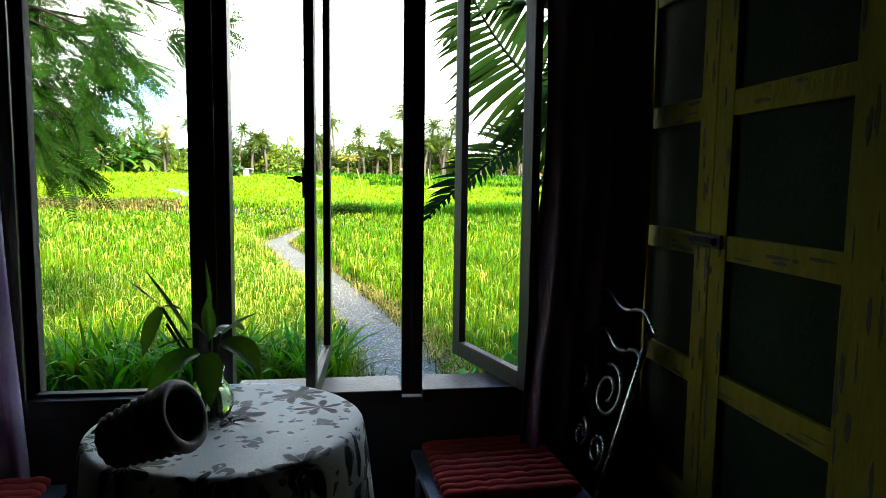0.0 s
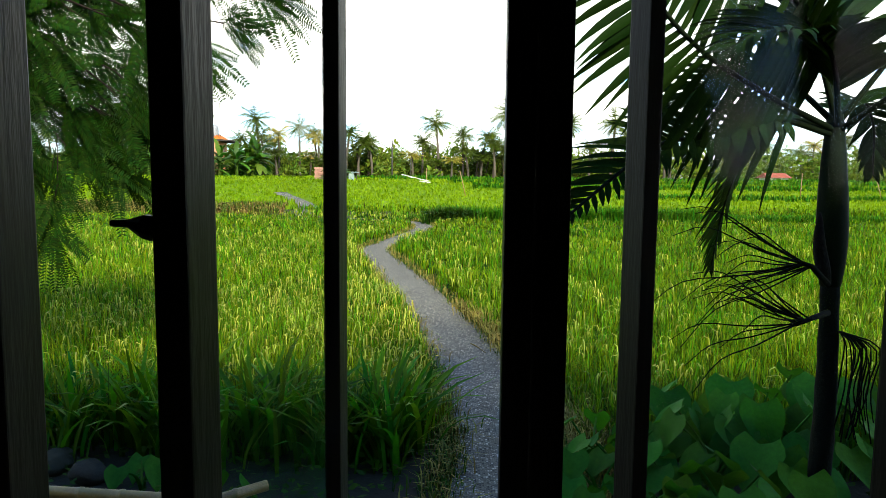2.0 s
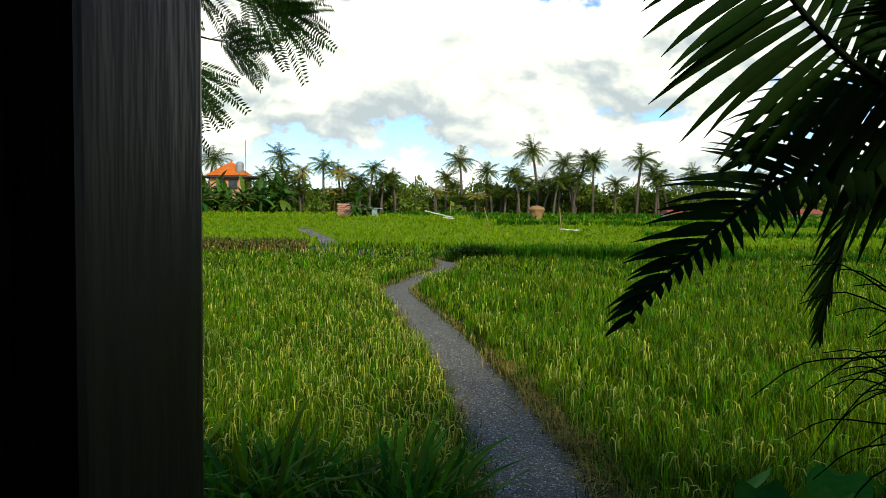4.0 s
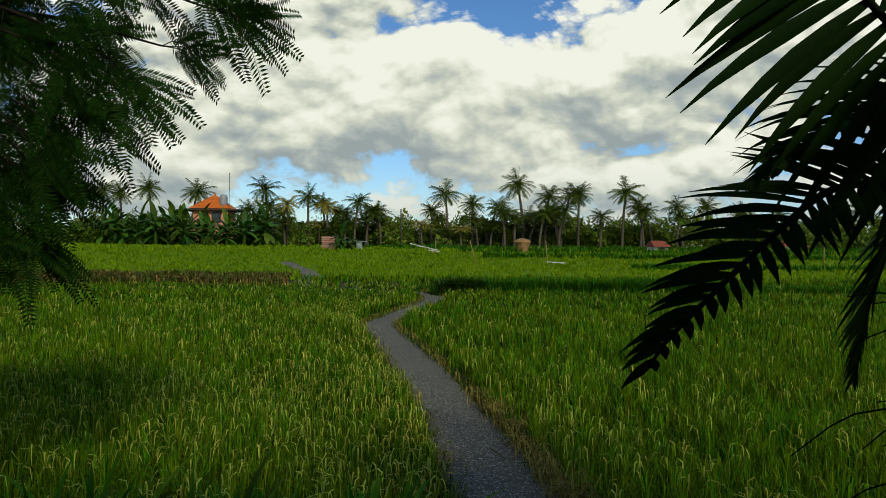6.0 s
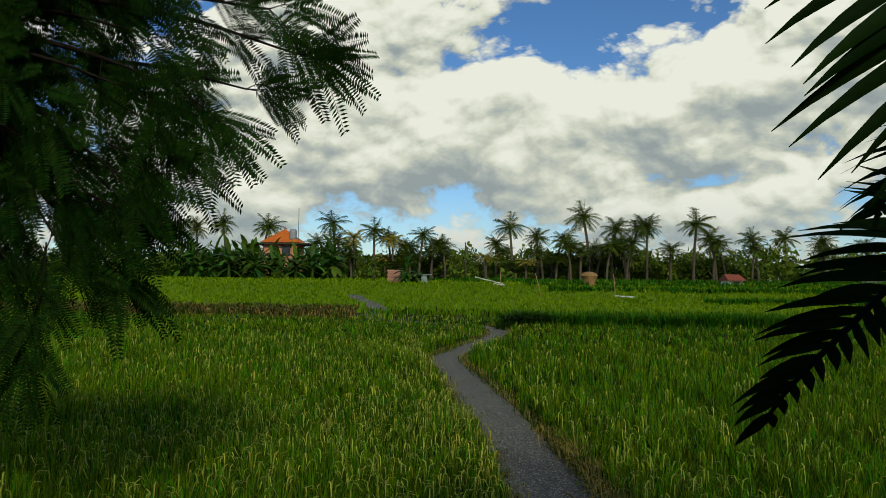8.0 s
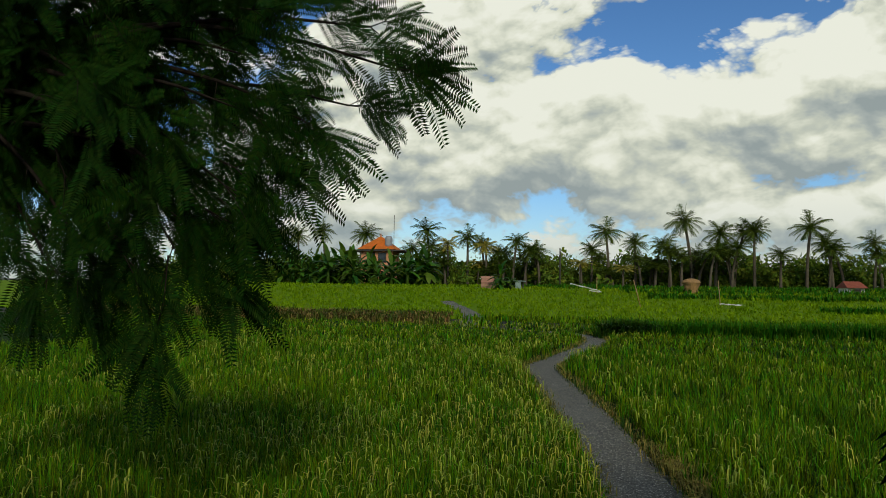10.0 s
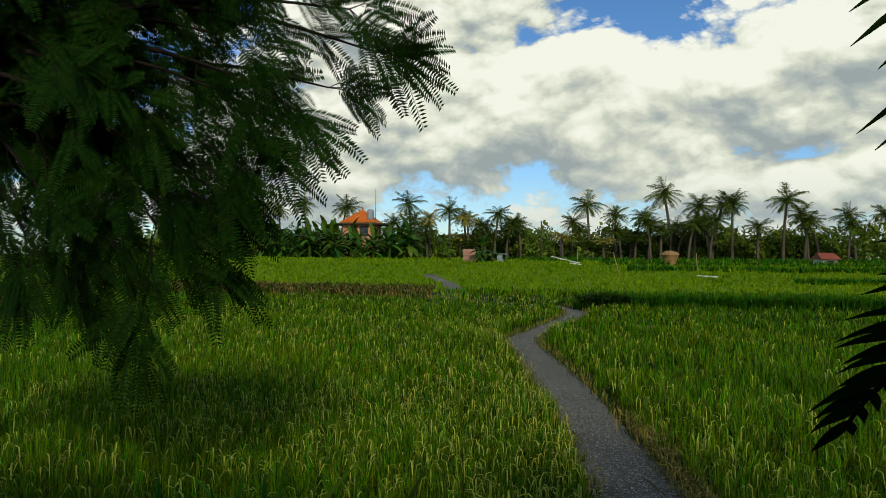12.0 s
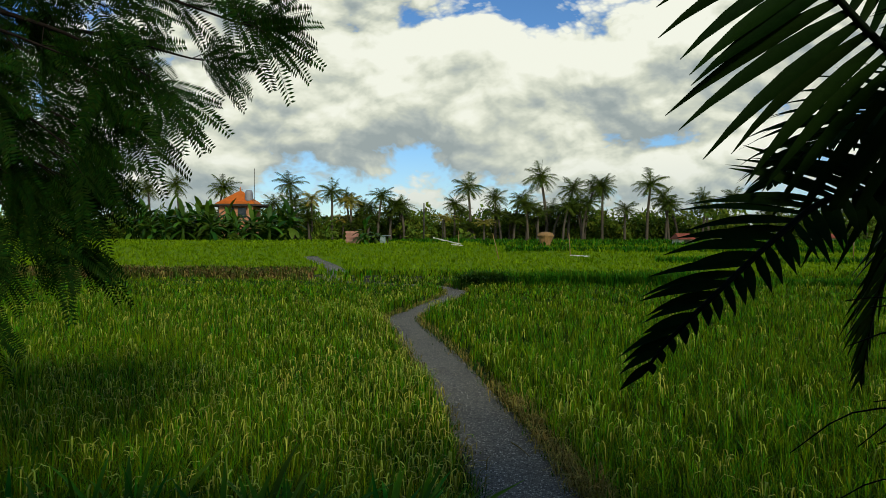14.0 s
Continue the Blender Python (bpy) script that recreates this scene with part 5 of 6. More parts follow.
def build_woods():
    """Bushes and tree crowns behind the fields, as many small leaf clumps."""
    rng = np.random.default_rng(17)
    blobs = []
    for _ in range(170):
        blobs.append((rng.uniform(-85, 92), rng.uniform(97, 112), rng.uniform(0.8, 3.4), rng.uniform(1.4, 3.0)))
    for x in np.arange(-62, -38, 1.6):
        blobs.append((x + rng.normal(0, 0.6), 86 + rng.normal(0, 1.2), rng.uniform(0.6, 2.6), rng.uniform(1.2, 2.0)))
    for x in np.arange(-27, -7, 0.55):
        blobs.append((x + rng.normal(0, 0.6), 93 + rng.normal(0, 2.5), rng.uniform(0.3, 3.0), rng.uniform(0.8, 1.7)))
    for x in np.arange(-52, -36, 0.8):
        blobs.append((x + rng.normal(0, 0.5), 83 + rng.normal(0, 1.5), rng.uniform(0.5, 3.2), rng.uniform(1.0, 1.7)))
    for x in np.arange(-6, 30, 0.9):
        blobs.append((x + rng.normal(0, 0.6), 98 + rng.normal(0, 2), rng.uniform(0.4, 3.4), rng.uniform(0.9, 1.8)))
    for x in np.arange(-20, 30, 1.5):
        blobs.append((x + rng.normal(0, 0.6), 96 + rng.normal(0, 2), rng.uniform(0.2, 2.2), rng.uniform(1.0, 1.9)))
    for x in np.arange(-84, 92, 1.1):
        blobs.append((x + rng.normal(0, 0.5), 103 + rng.normal(0, 1.5), rng.uniform(0.1, 0.9), rng.uniform(1.2, 1.8)))
    for x in np.arange(29, 80, 1.5):
        blobs.append((x + rng.normal(0, 0.6), 84 + rng.normal(0, 2.5), rng.uniform(0.5, 3.0), rng.uniform(1.4, 2.3)))
    for x, y, h, r in ((44, 72, 1.4, 2.0), (46, 72, 1.2, 1.6), (42.5, 73, 0.9, 1.4), (-2.0, 80, 0.6, 0.9), (-13, 74, 0.4, 1.0), (-17.5, 78, 0.5, 1.2), (-26, 72, 0.2, 0.7)):
        blobs.append((x, y, h, r))
    vs, n_all = [], 0
    for x, y, h, r in blobs:
        n = int(150 * r)
        d = rng.normal(0, 1, (n, 3))
        d /= np.linalg.norm(d, axis=1)[:, None]
        rad = r * (0.55 + 0.5 * rng.random(n) ** 0.5) * (1 + 0.25 * np.sin(d[:, 0] * 5 + x) * np.cos(d[:, 2] * 4 + y))
        c = np.array([x, y, float(ground_z(x, y)) + h]) + d * rad[:, None] * [1, 0.8, 0.85]
        s = rng.uniform(0.12, 0.30, n)[:, None]
        a, b = rng.normal(0, 1, (n, 3)) * s, rng.normal(0, 1, (n, 3)) * s
        vs.append(np.stack([c, c + a, c + b, c + (a + b) * 0.7 + rng.normal(0, 0.05, (n, 3))], 1))
    v = np.concatenate(vs)
    n = len(v)
    t = (np.arange(n) * 4)[:, None, None] + np.array([[0, 1, 3], [0, 3, 2]])[None]
    tagged(arrays("far_woods", v.reshape(-1, 3), t.reshape(-1, 3), WOODS_LEAF), "dense green bushes and trees behind the fields", "woods", kind="stuff")


place_palms()
place_bananas()
build_woods()


# ---------- the far house and small things in the fields ----------
def level_at(x, y):
    return float(ground_z(x, y))


def build_far_house():
    cx, cy, z = -30.8, 86.5, level_at(-30.8, 86.5)
    h = empty("far_house", cx, cy, z, 4, "peach-walled house with an orange tiled hip roof", "house")
    h.scale = (0.84, 0.84, 1.0)
    top = 6.60 - z
    part("wall", boxes((-2.5, 2.5, -2.2, 2.2, -0.3, top)), PEACH_WALL, h)
    part("terrace_roof", boxes((-4.2, 4.4, -3.0, 3.0, top - 0.25, top - 0.08)), DARK_POST, h, "dark flat terrace roof edge")
    bm = bmesh.new()
    r = [bm.verts.new(p) for p in ((-3.0, -2.7, top), (3.0, -2.7, top), (3.0, 2.7, top), (-3.0, 2.7, top), (-0.25, 0, top + 1.75), (0.25, 0, top + 1.75))]
    for f in ((0, 1, 5, 4), (1, 2, 5), (2, 3, 4, 5), (3, 0, 4), (3, 2, 1, 0)):
        bm.faces.new([r[i] for i in f])
    roof = part("roof", bm, ROOF_TILE, h)
    bm = bmesh.new()
    for k in range(1, 12):
        f = k / 12
        y, zz, w = -2.7 + 2.7 * f, top + 1.75 * f, 3.0 - 2.75 * f
        box(bm, -w, w, y - 0.03, y + 0.03, zz - 0.02, zz + 0.045)
    part("tile_relief", bm, ROOF_TILE, roof)
    bm = bmesh.new()
    tube(bm, [(0, 0, top + 1.7), (0, 0, top + 1.95), (0, 0, top + 2.3)], [0.14, 0.10, 0.02], 8)
    part("finial", bm, ROOF_TILE, roof)
    for x in (0.9, -0.9):
        w = part("window", boxes((x - 0.65, x + 0.65, -2.27, -2.19, top - 1.75, top - 0.45)), DARK_POST, h, "dark window")
        part("pane", boxes((x - 0.55, x - 0.03, -2.30, -2.27, top - 1.65, top - 0.55)), DARK_GLASS, w)
        part("pane", boxes((x + 0.03, x + 0.55, -2.30, -2.27, top - 1.65, top - 0.55)), DARK_GLASS, w)
    part("pillar", boxes((1.85, 2.6, -2.6, -2.2, 2.3, top - 0.25)), PEACH_WALL, h)
    bm = bmesh.new()
    lathe(bm, [(0.0, top + 0.35), (0.55, top + 0.35), (0.6, top + 0.6), (0.58, top + 0.9), (0.6, top + 1.2), (0.58, top + 1.5), (0.4, top + 1.75), (0.0, top + 1.8)], 16, 1.75, -1.6)
    part("water_tank", bm, GREY_TANK, h, "grey ribbed water tank", smooth=True)
    part("tank_stand", boxes((1.15, 2.35, -2.2, -1.0, top - 0.1, top + 0.35)), PEACH_WALL, h)
    bm = bmesh.new()
    tube(bm, [(2.3, -0.6, top), (2.3, -0.6, top + 4.6)], 0.04, 6)
    part("antenna", bm, DARK_POST, h)


def build_field_things():
    z = level_at(-11.6, 64.5)
    h = empty("brick_stack", -11.9, 64.5, z, 8, "stack of pinkish bricks at the field edge", "brick stack")
    for k in range(7):
        part("course", boxes((-0.75 + 0.06 * (k % 2), 0.72 - 0.05 * k, -0.45, 0.45, k * 0.19, k * 0.19 + 0.17), bevel=0.01), BRICK_PINK, h)
    z = level_at(-9.4, 64)
    h = empty("field_shed", -9.5, 64, z, -6, "small field shed with a pale sheet side", "shed")
    for x in (-0.75, 0.75):
        for y in (-0.5, 0.5):
            part("post", boxes((x - 0.05, x + 0.05, y - 0.05, y + 0.05, -0.1, 0.85)), DARK_POST, h)
    part("roof", boxes((-1.0, 1.0, -0.7, 0.7, 0.85, 0.92)), SHED_SIDE, h)
    part("side_sheet", boxes((0.30, 0.82, -0.58, -0.55, 0.0, 0.85)), SHED_SIDE, h, "pale sheet-metal side")
    part("back_sheet", boxes((-0.8, 0.3, 0.50, 0.53, 0.0, 0.85)), DARK_POST, h)
    # long pale sheets propped in the field
    for x, y, w, tilt, zz in ((-2.75, 56.5, 2.3, 13, 0.85), (6.9, 50, 1.35, 3, 0.42), (-1.9, 55.6, 0.9, 6, 0.62)):
        bm = bmesh.new()
        n = 8
        rows = []
        for i in range(n + 1):
            f = i / n - 0.5
            rows.append([bm.verts.new((f * w, k * 0.22 * (1 - 0.6 * abs(f)), 0.03 * math.sin(i * 1.9 + k) + dz)) for k in (-1, 1) for dz in (0.0, 0.05)])
        for a, b in zip(rows, rows[1:]):
            for i, j in ((0, 1), (1, 3), (3, 2), (2, 0)):
                bm.faces.new((a[i], a[j], b[j], b[i]))
        bm.faces.new([rows[0][i] for i in (0, 2, 3, 1)])
        bm.faces.new([rows[-1][i] for i in (0, 1, 3, 2)])
        ob = part("field_sheet", bm, TARP_WHITE)
        ob.matrix_world = pose(x, y, level_at(x, y) + zz, 0, tilt, 0)
        tagged(ob, "long pale cloth sheet lying on the crop", "sheet", "field sheets")
    # straw stack
    z = level_at(5.5, 61)
    h = empty("straw_stack", 5.6, 61, z, 0, "stump-shaped brown straw stack in the field", "straw stack")
    bm = bmesh.new()
    lathe(bm, [(0.0, 0.0), (0.52, 0.0), (0.48, 0.45), (0.60, 0.80), (0.74, 1.05), (0.60, 1.25), (0.25, 1.38), (0.0, 1.40)], 18)
    for v in bm.verts:
        v.co += Vector((noise.noise(v.co * 3), noise.noise(v.co * 3 + Vector((5, 0, 0))), 0)) * 0.08
    part("straw", bm, HAY, h)
    bm = bmesh.new()
    tube(bm, [(0, 0, 1.0), (0.03, 0, 1.8)], 0.03, 6)
    part("centre_pole", bm, DARK_POST, h)
    # poles
    for x, y, tall, lx, r, mat, label in ((-6.2, 75, 4.4, 0.0, 0.09, DARK_POST, "tall dark timber pole beyond the fields"), (-4.3, 78, 2.6, 0.0, 0.06, DARK_POST, "dark timber pole beyond the fields"), (1.3, 50, 2.0, -0.5, 0.035, BAMBOO, "thin leaning bamboo stick in the crop"),
                                          (6.3, 50, 2.0, -0.15, 0.035, BAMBOO, "thin bamboo stick in the crop"), (-1.9, 58, 1.6, 0.05, 0.03, BAMBOO, "thin bamboo stick in the crop"), (25.0, 49, 2.1, 0.05, 0.035, BAMBOO, "thin bamboo stick in the crop"), (31.5, 50, 1.6, -0.5, 0.035, BAMBOO, "thin leaning bamboo stick in the crop")):
        bm = bmesh.new()
        z = level_at(x, y)
        tube(bm, [(x, y, z - 0.1), (x + lx * 0.5, y, z + tall * 0.5), (x + lx, y, z + tall)], [r, r * 0.9, r * 0.75], 8)
        tagged(part("field_pole", bm, mat, smooth=True), label, "pole", "field poles")
    # huts on the right
    for x, y, w, wallm, roofm, label in ((17.9, 63, 1.3, TARP_WHITE, RUST_ROOF, "small pale hut with a rusty red sheet roof"), (36.2, 76, 2.6, TARP_WHITE, RUST_ROOF, "low pale hut with an orange roof far off")):
        z = level_at(x, y)
        h = empty("field_hut", x, y, z, 10, label, "hut", "field huts")
        part("wall", boxes((-w / 2, w / 2, -0.7, 0.7, -0.1, 0.75)), wallm, h)
        bm = bmesh.new()
        r = [bm.verts.new(p) for p in ((-w * 0.62, -1.0, 0.7), (w * 0.62, -1.0, 0.7), (w * 0.62, 1.0, 0.7), (-w * 0.62, 1.0, 0.7), (-w * 0.5, 0, 1.25), (w * 0.5, 0, 1.25))]
        for f in ((0, 1, 5, 4), (1, 2, 5), (2, 3, 4, 5), (3, 0, 4), (3, 2, 1, 0)):
            bm.faces.new([r[i] for i in f])
        part("roof", bm, roofm, h)
        part("doorway", boxes((-0.2, 0.35, -0.73, -0.70, 0.0, 0.6)), DARK_POST, h, "dark doorway")
    # twig on the path
    bm = bmesh.new()
    z = -0.85
    tube(bm, spline([(0.27, 10.72, z), (0.36, 10.5, z + 0.004), (0.45, 10.2, z + 0.002)], 4), [0.007] * 5 + [0.004] * 4, 6)
    tagged(part("fallen_twig", bm, STRAW, smooth=True), "pale dry twig lying on the path", "twig")
    for x, y, hgt in ((-0.12, 7.6, 0.32), (-2.95, 6.95, 0.8), (-0.2, 9.1, 0.35)):
        z = level_at(x, y)
        f = empty("yellow_flower", x, y, z, 0, "small yellow flower on a thin green stem", "flower", "yellow flowers")
        bm = bmesh.new()
        tube(bm, [(0, 0, 0), (0.01, 0, hgt * 0.6), (0.02, 0, hgt)], 0.003, 5)
        part("stem", bm, WEED_LEAF, f)
        bm = bmesh.new()
        for k in range(5):
            a = k * math.tau / 5
            c = Vector((0.02, 0, hgt))
            pts = [c, c + Vector((math.cos(a - 0.4) * 0.018, math.sin(a - 0.4) * 0.018, 0.006)), c + Vector((math.cos(a) * 0.03, math.sin(a) * 0.03, 0.008)), c + Vector((math.cos(a + 0.4) * 0.018, math.sin(a + 0.4) * 0.018, 0.006))]
            bm.faces.new([bm.verts.new(p) for p in pts])
        part("blossom", bm, YELLOW_PETAL, f)


build_far_house()
build_field_things()


# ---------- printed tablecloth material ----------
def cloth_material():
    m = material("printed_cotton", (0.86, 0.88, 0.86), (0.78, 0.81, 0.80), 5, 0.6, 0.2, 260, spec=0.15)
    t = m.node_tree
    p = t.nodes["Principled BSDF"]
    under = p.inputs["Base Color"].links[0].from_socket
    coord = t.nodes.new("ShaderNodeTexCoord")
    warp = node(t, "ShaderNodeTexNoise", Scale=9.0, Detail=2.0)
    t.links.new(coord.outputs["Object"], warp.inputs["Vector"])
    shift = t.nodes.new("ShaderNodeVectorMath")
    shift.operation = "MULTIPLY_ADD"
    shift.inputs[1].default_value = (0.05, 0.05, 0.05)
    t.links.new(warp.outputs["Color"], shift.inputs[0])
    t.links.new(coord.outputs["Object"], shift.inputs[2])
    vor = node(t, "ShaderNodeTexVoronoi", Scale=6.0, Randomness=0.7)
    vor.voronoi_dimensions = "3D"
    t.links.new(shift.outputs[0], vor.inputs["Vector"])
    # petals: the angle round each cell's middle
    off = t.nodes.new("ShaderNodeVectorMath")
    off.operation = "SUBTRACT"
    t.links.new(shift.outputs[0], off.inputs[0])
    t.links.new(vor.outputs["Position"], off.inputs[1])
    sep = t.nodes.new("ShaderNodeSeparateXYZ")
    t.links.new(off.outputs[0], sep.inputs[0])
    ang = calc(t, "ARCTAN2", sep.outputs[1], sep.outputs[0])
    petal = calc(t, "SINE", calc(t, "MULTIPLY", ang, 6.0))
    edge = calc(t, "MULTIPLY_ADD", petal, 0.12, 0.36)
    flower = calc(t, "MULTIPLY", calc(t, "SUBTRACT", edge, vor.outputs["Distance"]), 22.0, clamp=True)
    vein = calc(t, "GREATER_THAN", calc(t, "SINE", calc(t, "MULTIPLY_ADD", ang, 12.0, 1.57)), 0.93)
    core = calc(t, "LESS_THAN", vor.outputs["Distance"], 0.05)
    wave = node(t, "ShaderNodeTexNoise", Scale=26.0, Detail=1.0)
    t.links.new(coord.outputs["Object"], wave.inputs["Vector"])
    sprig = calc(t, "MULTIPLY", calc(t, "SUBTRACT", wave.outputs[0], 0.60), 30.0, clamp=True)
    ink = calc(t, "SUBTRACT", calc(t, "MAXIMUM", flower, calc(t, "MULTIPLY", sprig, 0.8)), calc(t, "MULTIPLY", calc(t, "ADD", vein, core), 0.55), clamp=True)
    t.links.new(blend(t, ink, under, (0.010, 0.014, 0.018)), p.inputs["Base Color"])
    return m


PRINT = cloth_material()
CHIP = material("bare_wood_chip", (0.035, 0.028, 0.018), (0.02, 0.016, 0.012), 20, 0.8, 0.2, 80)
TX, TY, TR = -0.495, 1.69, 0.325


def build_table():
    t = empty("round_table", TX, TY, 0, 0, "small round table under a printed cloth", "table")
    bm = bmesh.new()
    lathe(bm, [(0.0, 0.715), (TR - 0.012, 0.715), (TR - 0.004, 0.722), (TR - 0.004, 0.738), (TR - 0.012, 0.744), (0.0, 0.744)], 48)
    part("tabletop", bm, DARK_WOOD, t)
    bm = bmesh.new()
    tube(bm, [(0, 0, 0.05), (0, 0, 0.3), (0, 0, 0.715)], [0.035, 0.028, 0.032], 14)
    part("column", bm, IRON, t, smooth=True)
    for k in range(3):
        a = k * math.tau / 3 + 0.5
        bm = bmesh.new()
        tube(bm, spline([(0, 0, 0.12), (math.cos(a) * 0.12, math.sin(a) * 0.12, 0.09), (math.cos(a) * 0.25, math.sin(a) * 0.25, 0.012)], 5), 0.012, 8)
        part("leg", bm, IRON, t, smooth=True)
    # cloth: flat top, soft edge, hanging folds
    n = 144
    rings = [(0.0, 0.752)] + [(TR * f, 0.752) for f in (0.2, 0.4, 0.6, 0.8, 0.92, 0.985)] + [(TR + 0.006, 0.744), (TR + 0.012, 0.72), (TR + 0.016, 0.67), (TR + 0.02, 0.60), (TR + 0.026, 0.52), (TR + 0.03, 0.44)]
    verts, tris = [], []
    for i, (r, z) in enumerate(rings):
        for k in range(n):
            a = k * math.tau / n
            hang = max(0.0, (0.73 - z) / 0.3)
            fold = math.sin(a * 13 + 0.8 * math.sin(a * 3)) + 0.5 * math.sin(a * 22 + 1.3)
            rr = r + hang * (0.020 * fold + 0.004)
            zz = z + (0.0015 * math.sin(a * 5 + r * 40) * (1 if 0 < i < 6 else 0)) - hang * 0.05 * (0.5 + 0.5 * math.cos(4 * a))
            verts.append((rr * math.cos(a), rr * math.sin(a), zz))
        if i:
            for k in range(n):
                a, b, c, d = (i - 1) * n + k, (i - 1) * n + (k + 1) % n, i * n + k, i * n + (k + 1) % n
                tris += [(a, d, b), (a, c, d)]
    ob = arrays("tablecloth", verts, tris, PRINT, smooth=True)
    ob.matrix_world = pose(TX, TY, 0)
    sol = ob.modifiers.new("thickness", "SOLIDIFY")
    sol.thickness, sol.offset = 0.0015, 0
    tagged(ob, "pale cotton tablecloth with dark flower print", "tablecloth")


def build_basket():
    b = empty("woven_basket", -0.71, 1.495, 0.812, 0, "brown woven rattan basket lying on its side", "basket")
    low, mouth = Vector((-0.690, 1.452, 0.806)), Vector((-0.545, 1.405, 0.872))
    b.matrix_world = Matrix.Translation(low) @ (mouth - low).to_track_quat("Z", "Y").to_matrix().to_4x4()
    R0, R1, H = 0.050, 0.068, (mouth - low).length
    bm = bmesh.new()
    lathe(bm, [(0.0, 0.004), (R0 - 0.008, 0.004), (R1 - 0.006, H), (R1, H), (R0, 0.0), (0.0, 0.0)], 40)
    part("lining", bm, BASKET_WEAVE, b)
    for k in range(15):
        z = 0.008 + k * H / 15.5
        r = R0 + (R1 - R0) * z / H + 0.003
        bm = bmesh.new()
        tube(bm, [((r + 0.002 * math.sin(14 * a + (k % 2) * math.pi)) * math.cos(a), (r + 0.002 * math.sin(14 * a + (k % 2) * math.pi)) * math.sin(a), z) for a in [j * math.tau / 56 for j in range(57)]], 0.0052, 5, True)
        part("woven_band", bm, BASKET_WEAVE, b, smooth=True)
    bm = bmesh.new()
    lathe(bm, [(R1 - 0.012, H - 0.004), (R1 - 0.013, H + 0.010), (R1 - 0.004, H + 0.016), (R1 + 0.006, H + 0.012), (R1 + 0.010, H), (R1 + 0.006, H - 0.014), (R1 - 0.002, H - 0.014)], 48)
    part("rim", bm, BASKET_WEAVE, b, "thick wrapped rattan rim", smooth=True)


def leaf_blade(bm, root, way, length, width, droop, twist=0.0, wave=0.02):
    d, p = Vector(way).normalized(), Vector(root)
    rows = []
    n = 9
    for i in range(n):
        f = i / (n - 1)
        lat = d.cross(Vector((0, 0, 1)))
        lat = lat.normalized() if lat.length > 0.03 else Vector((1, 0, 0))
        up = lat.cross(d).normalized()
        lat = lat * math.cos(twist) + up * math.sin(twist)
        w = width * 0.5 * math.sin(math.pi * min(1.0, 0.06 + 0.94 * f) ** 0.8) + 0.001
        rows.append([bm.verts.new(p + lat * k * w + up * (abs(k) * w * 0.35 + wave * w * math.sin(f * 9 + k * 3))) for k in (-1, -0.5, 0, 0.5, 1)])
        p = p + d * length / (n - 1)
        d = (d + Vector((0, 0, -droop * 0.16))).normalized()
    for a, b in zip(rows, rows[1:]):
        for k in range(4):
            bm.faces.new((a[k], a[k + 1], b[k + 1], b[k]))


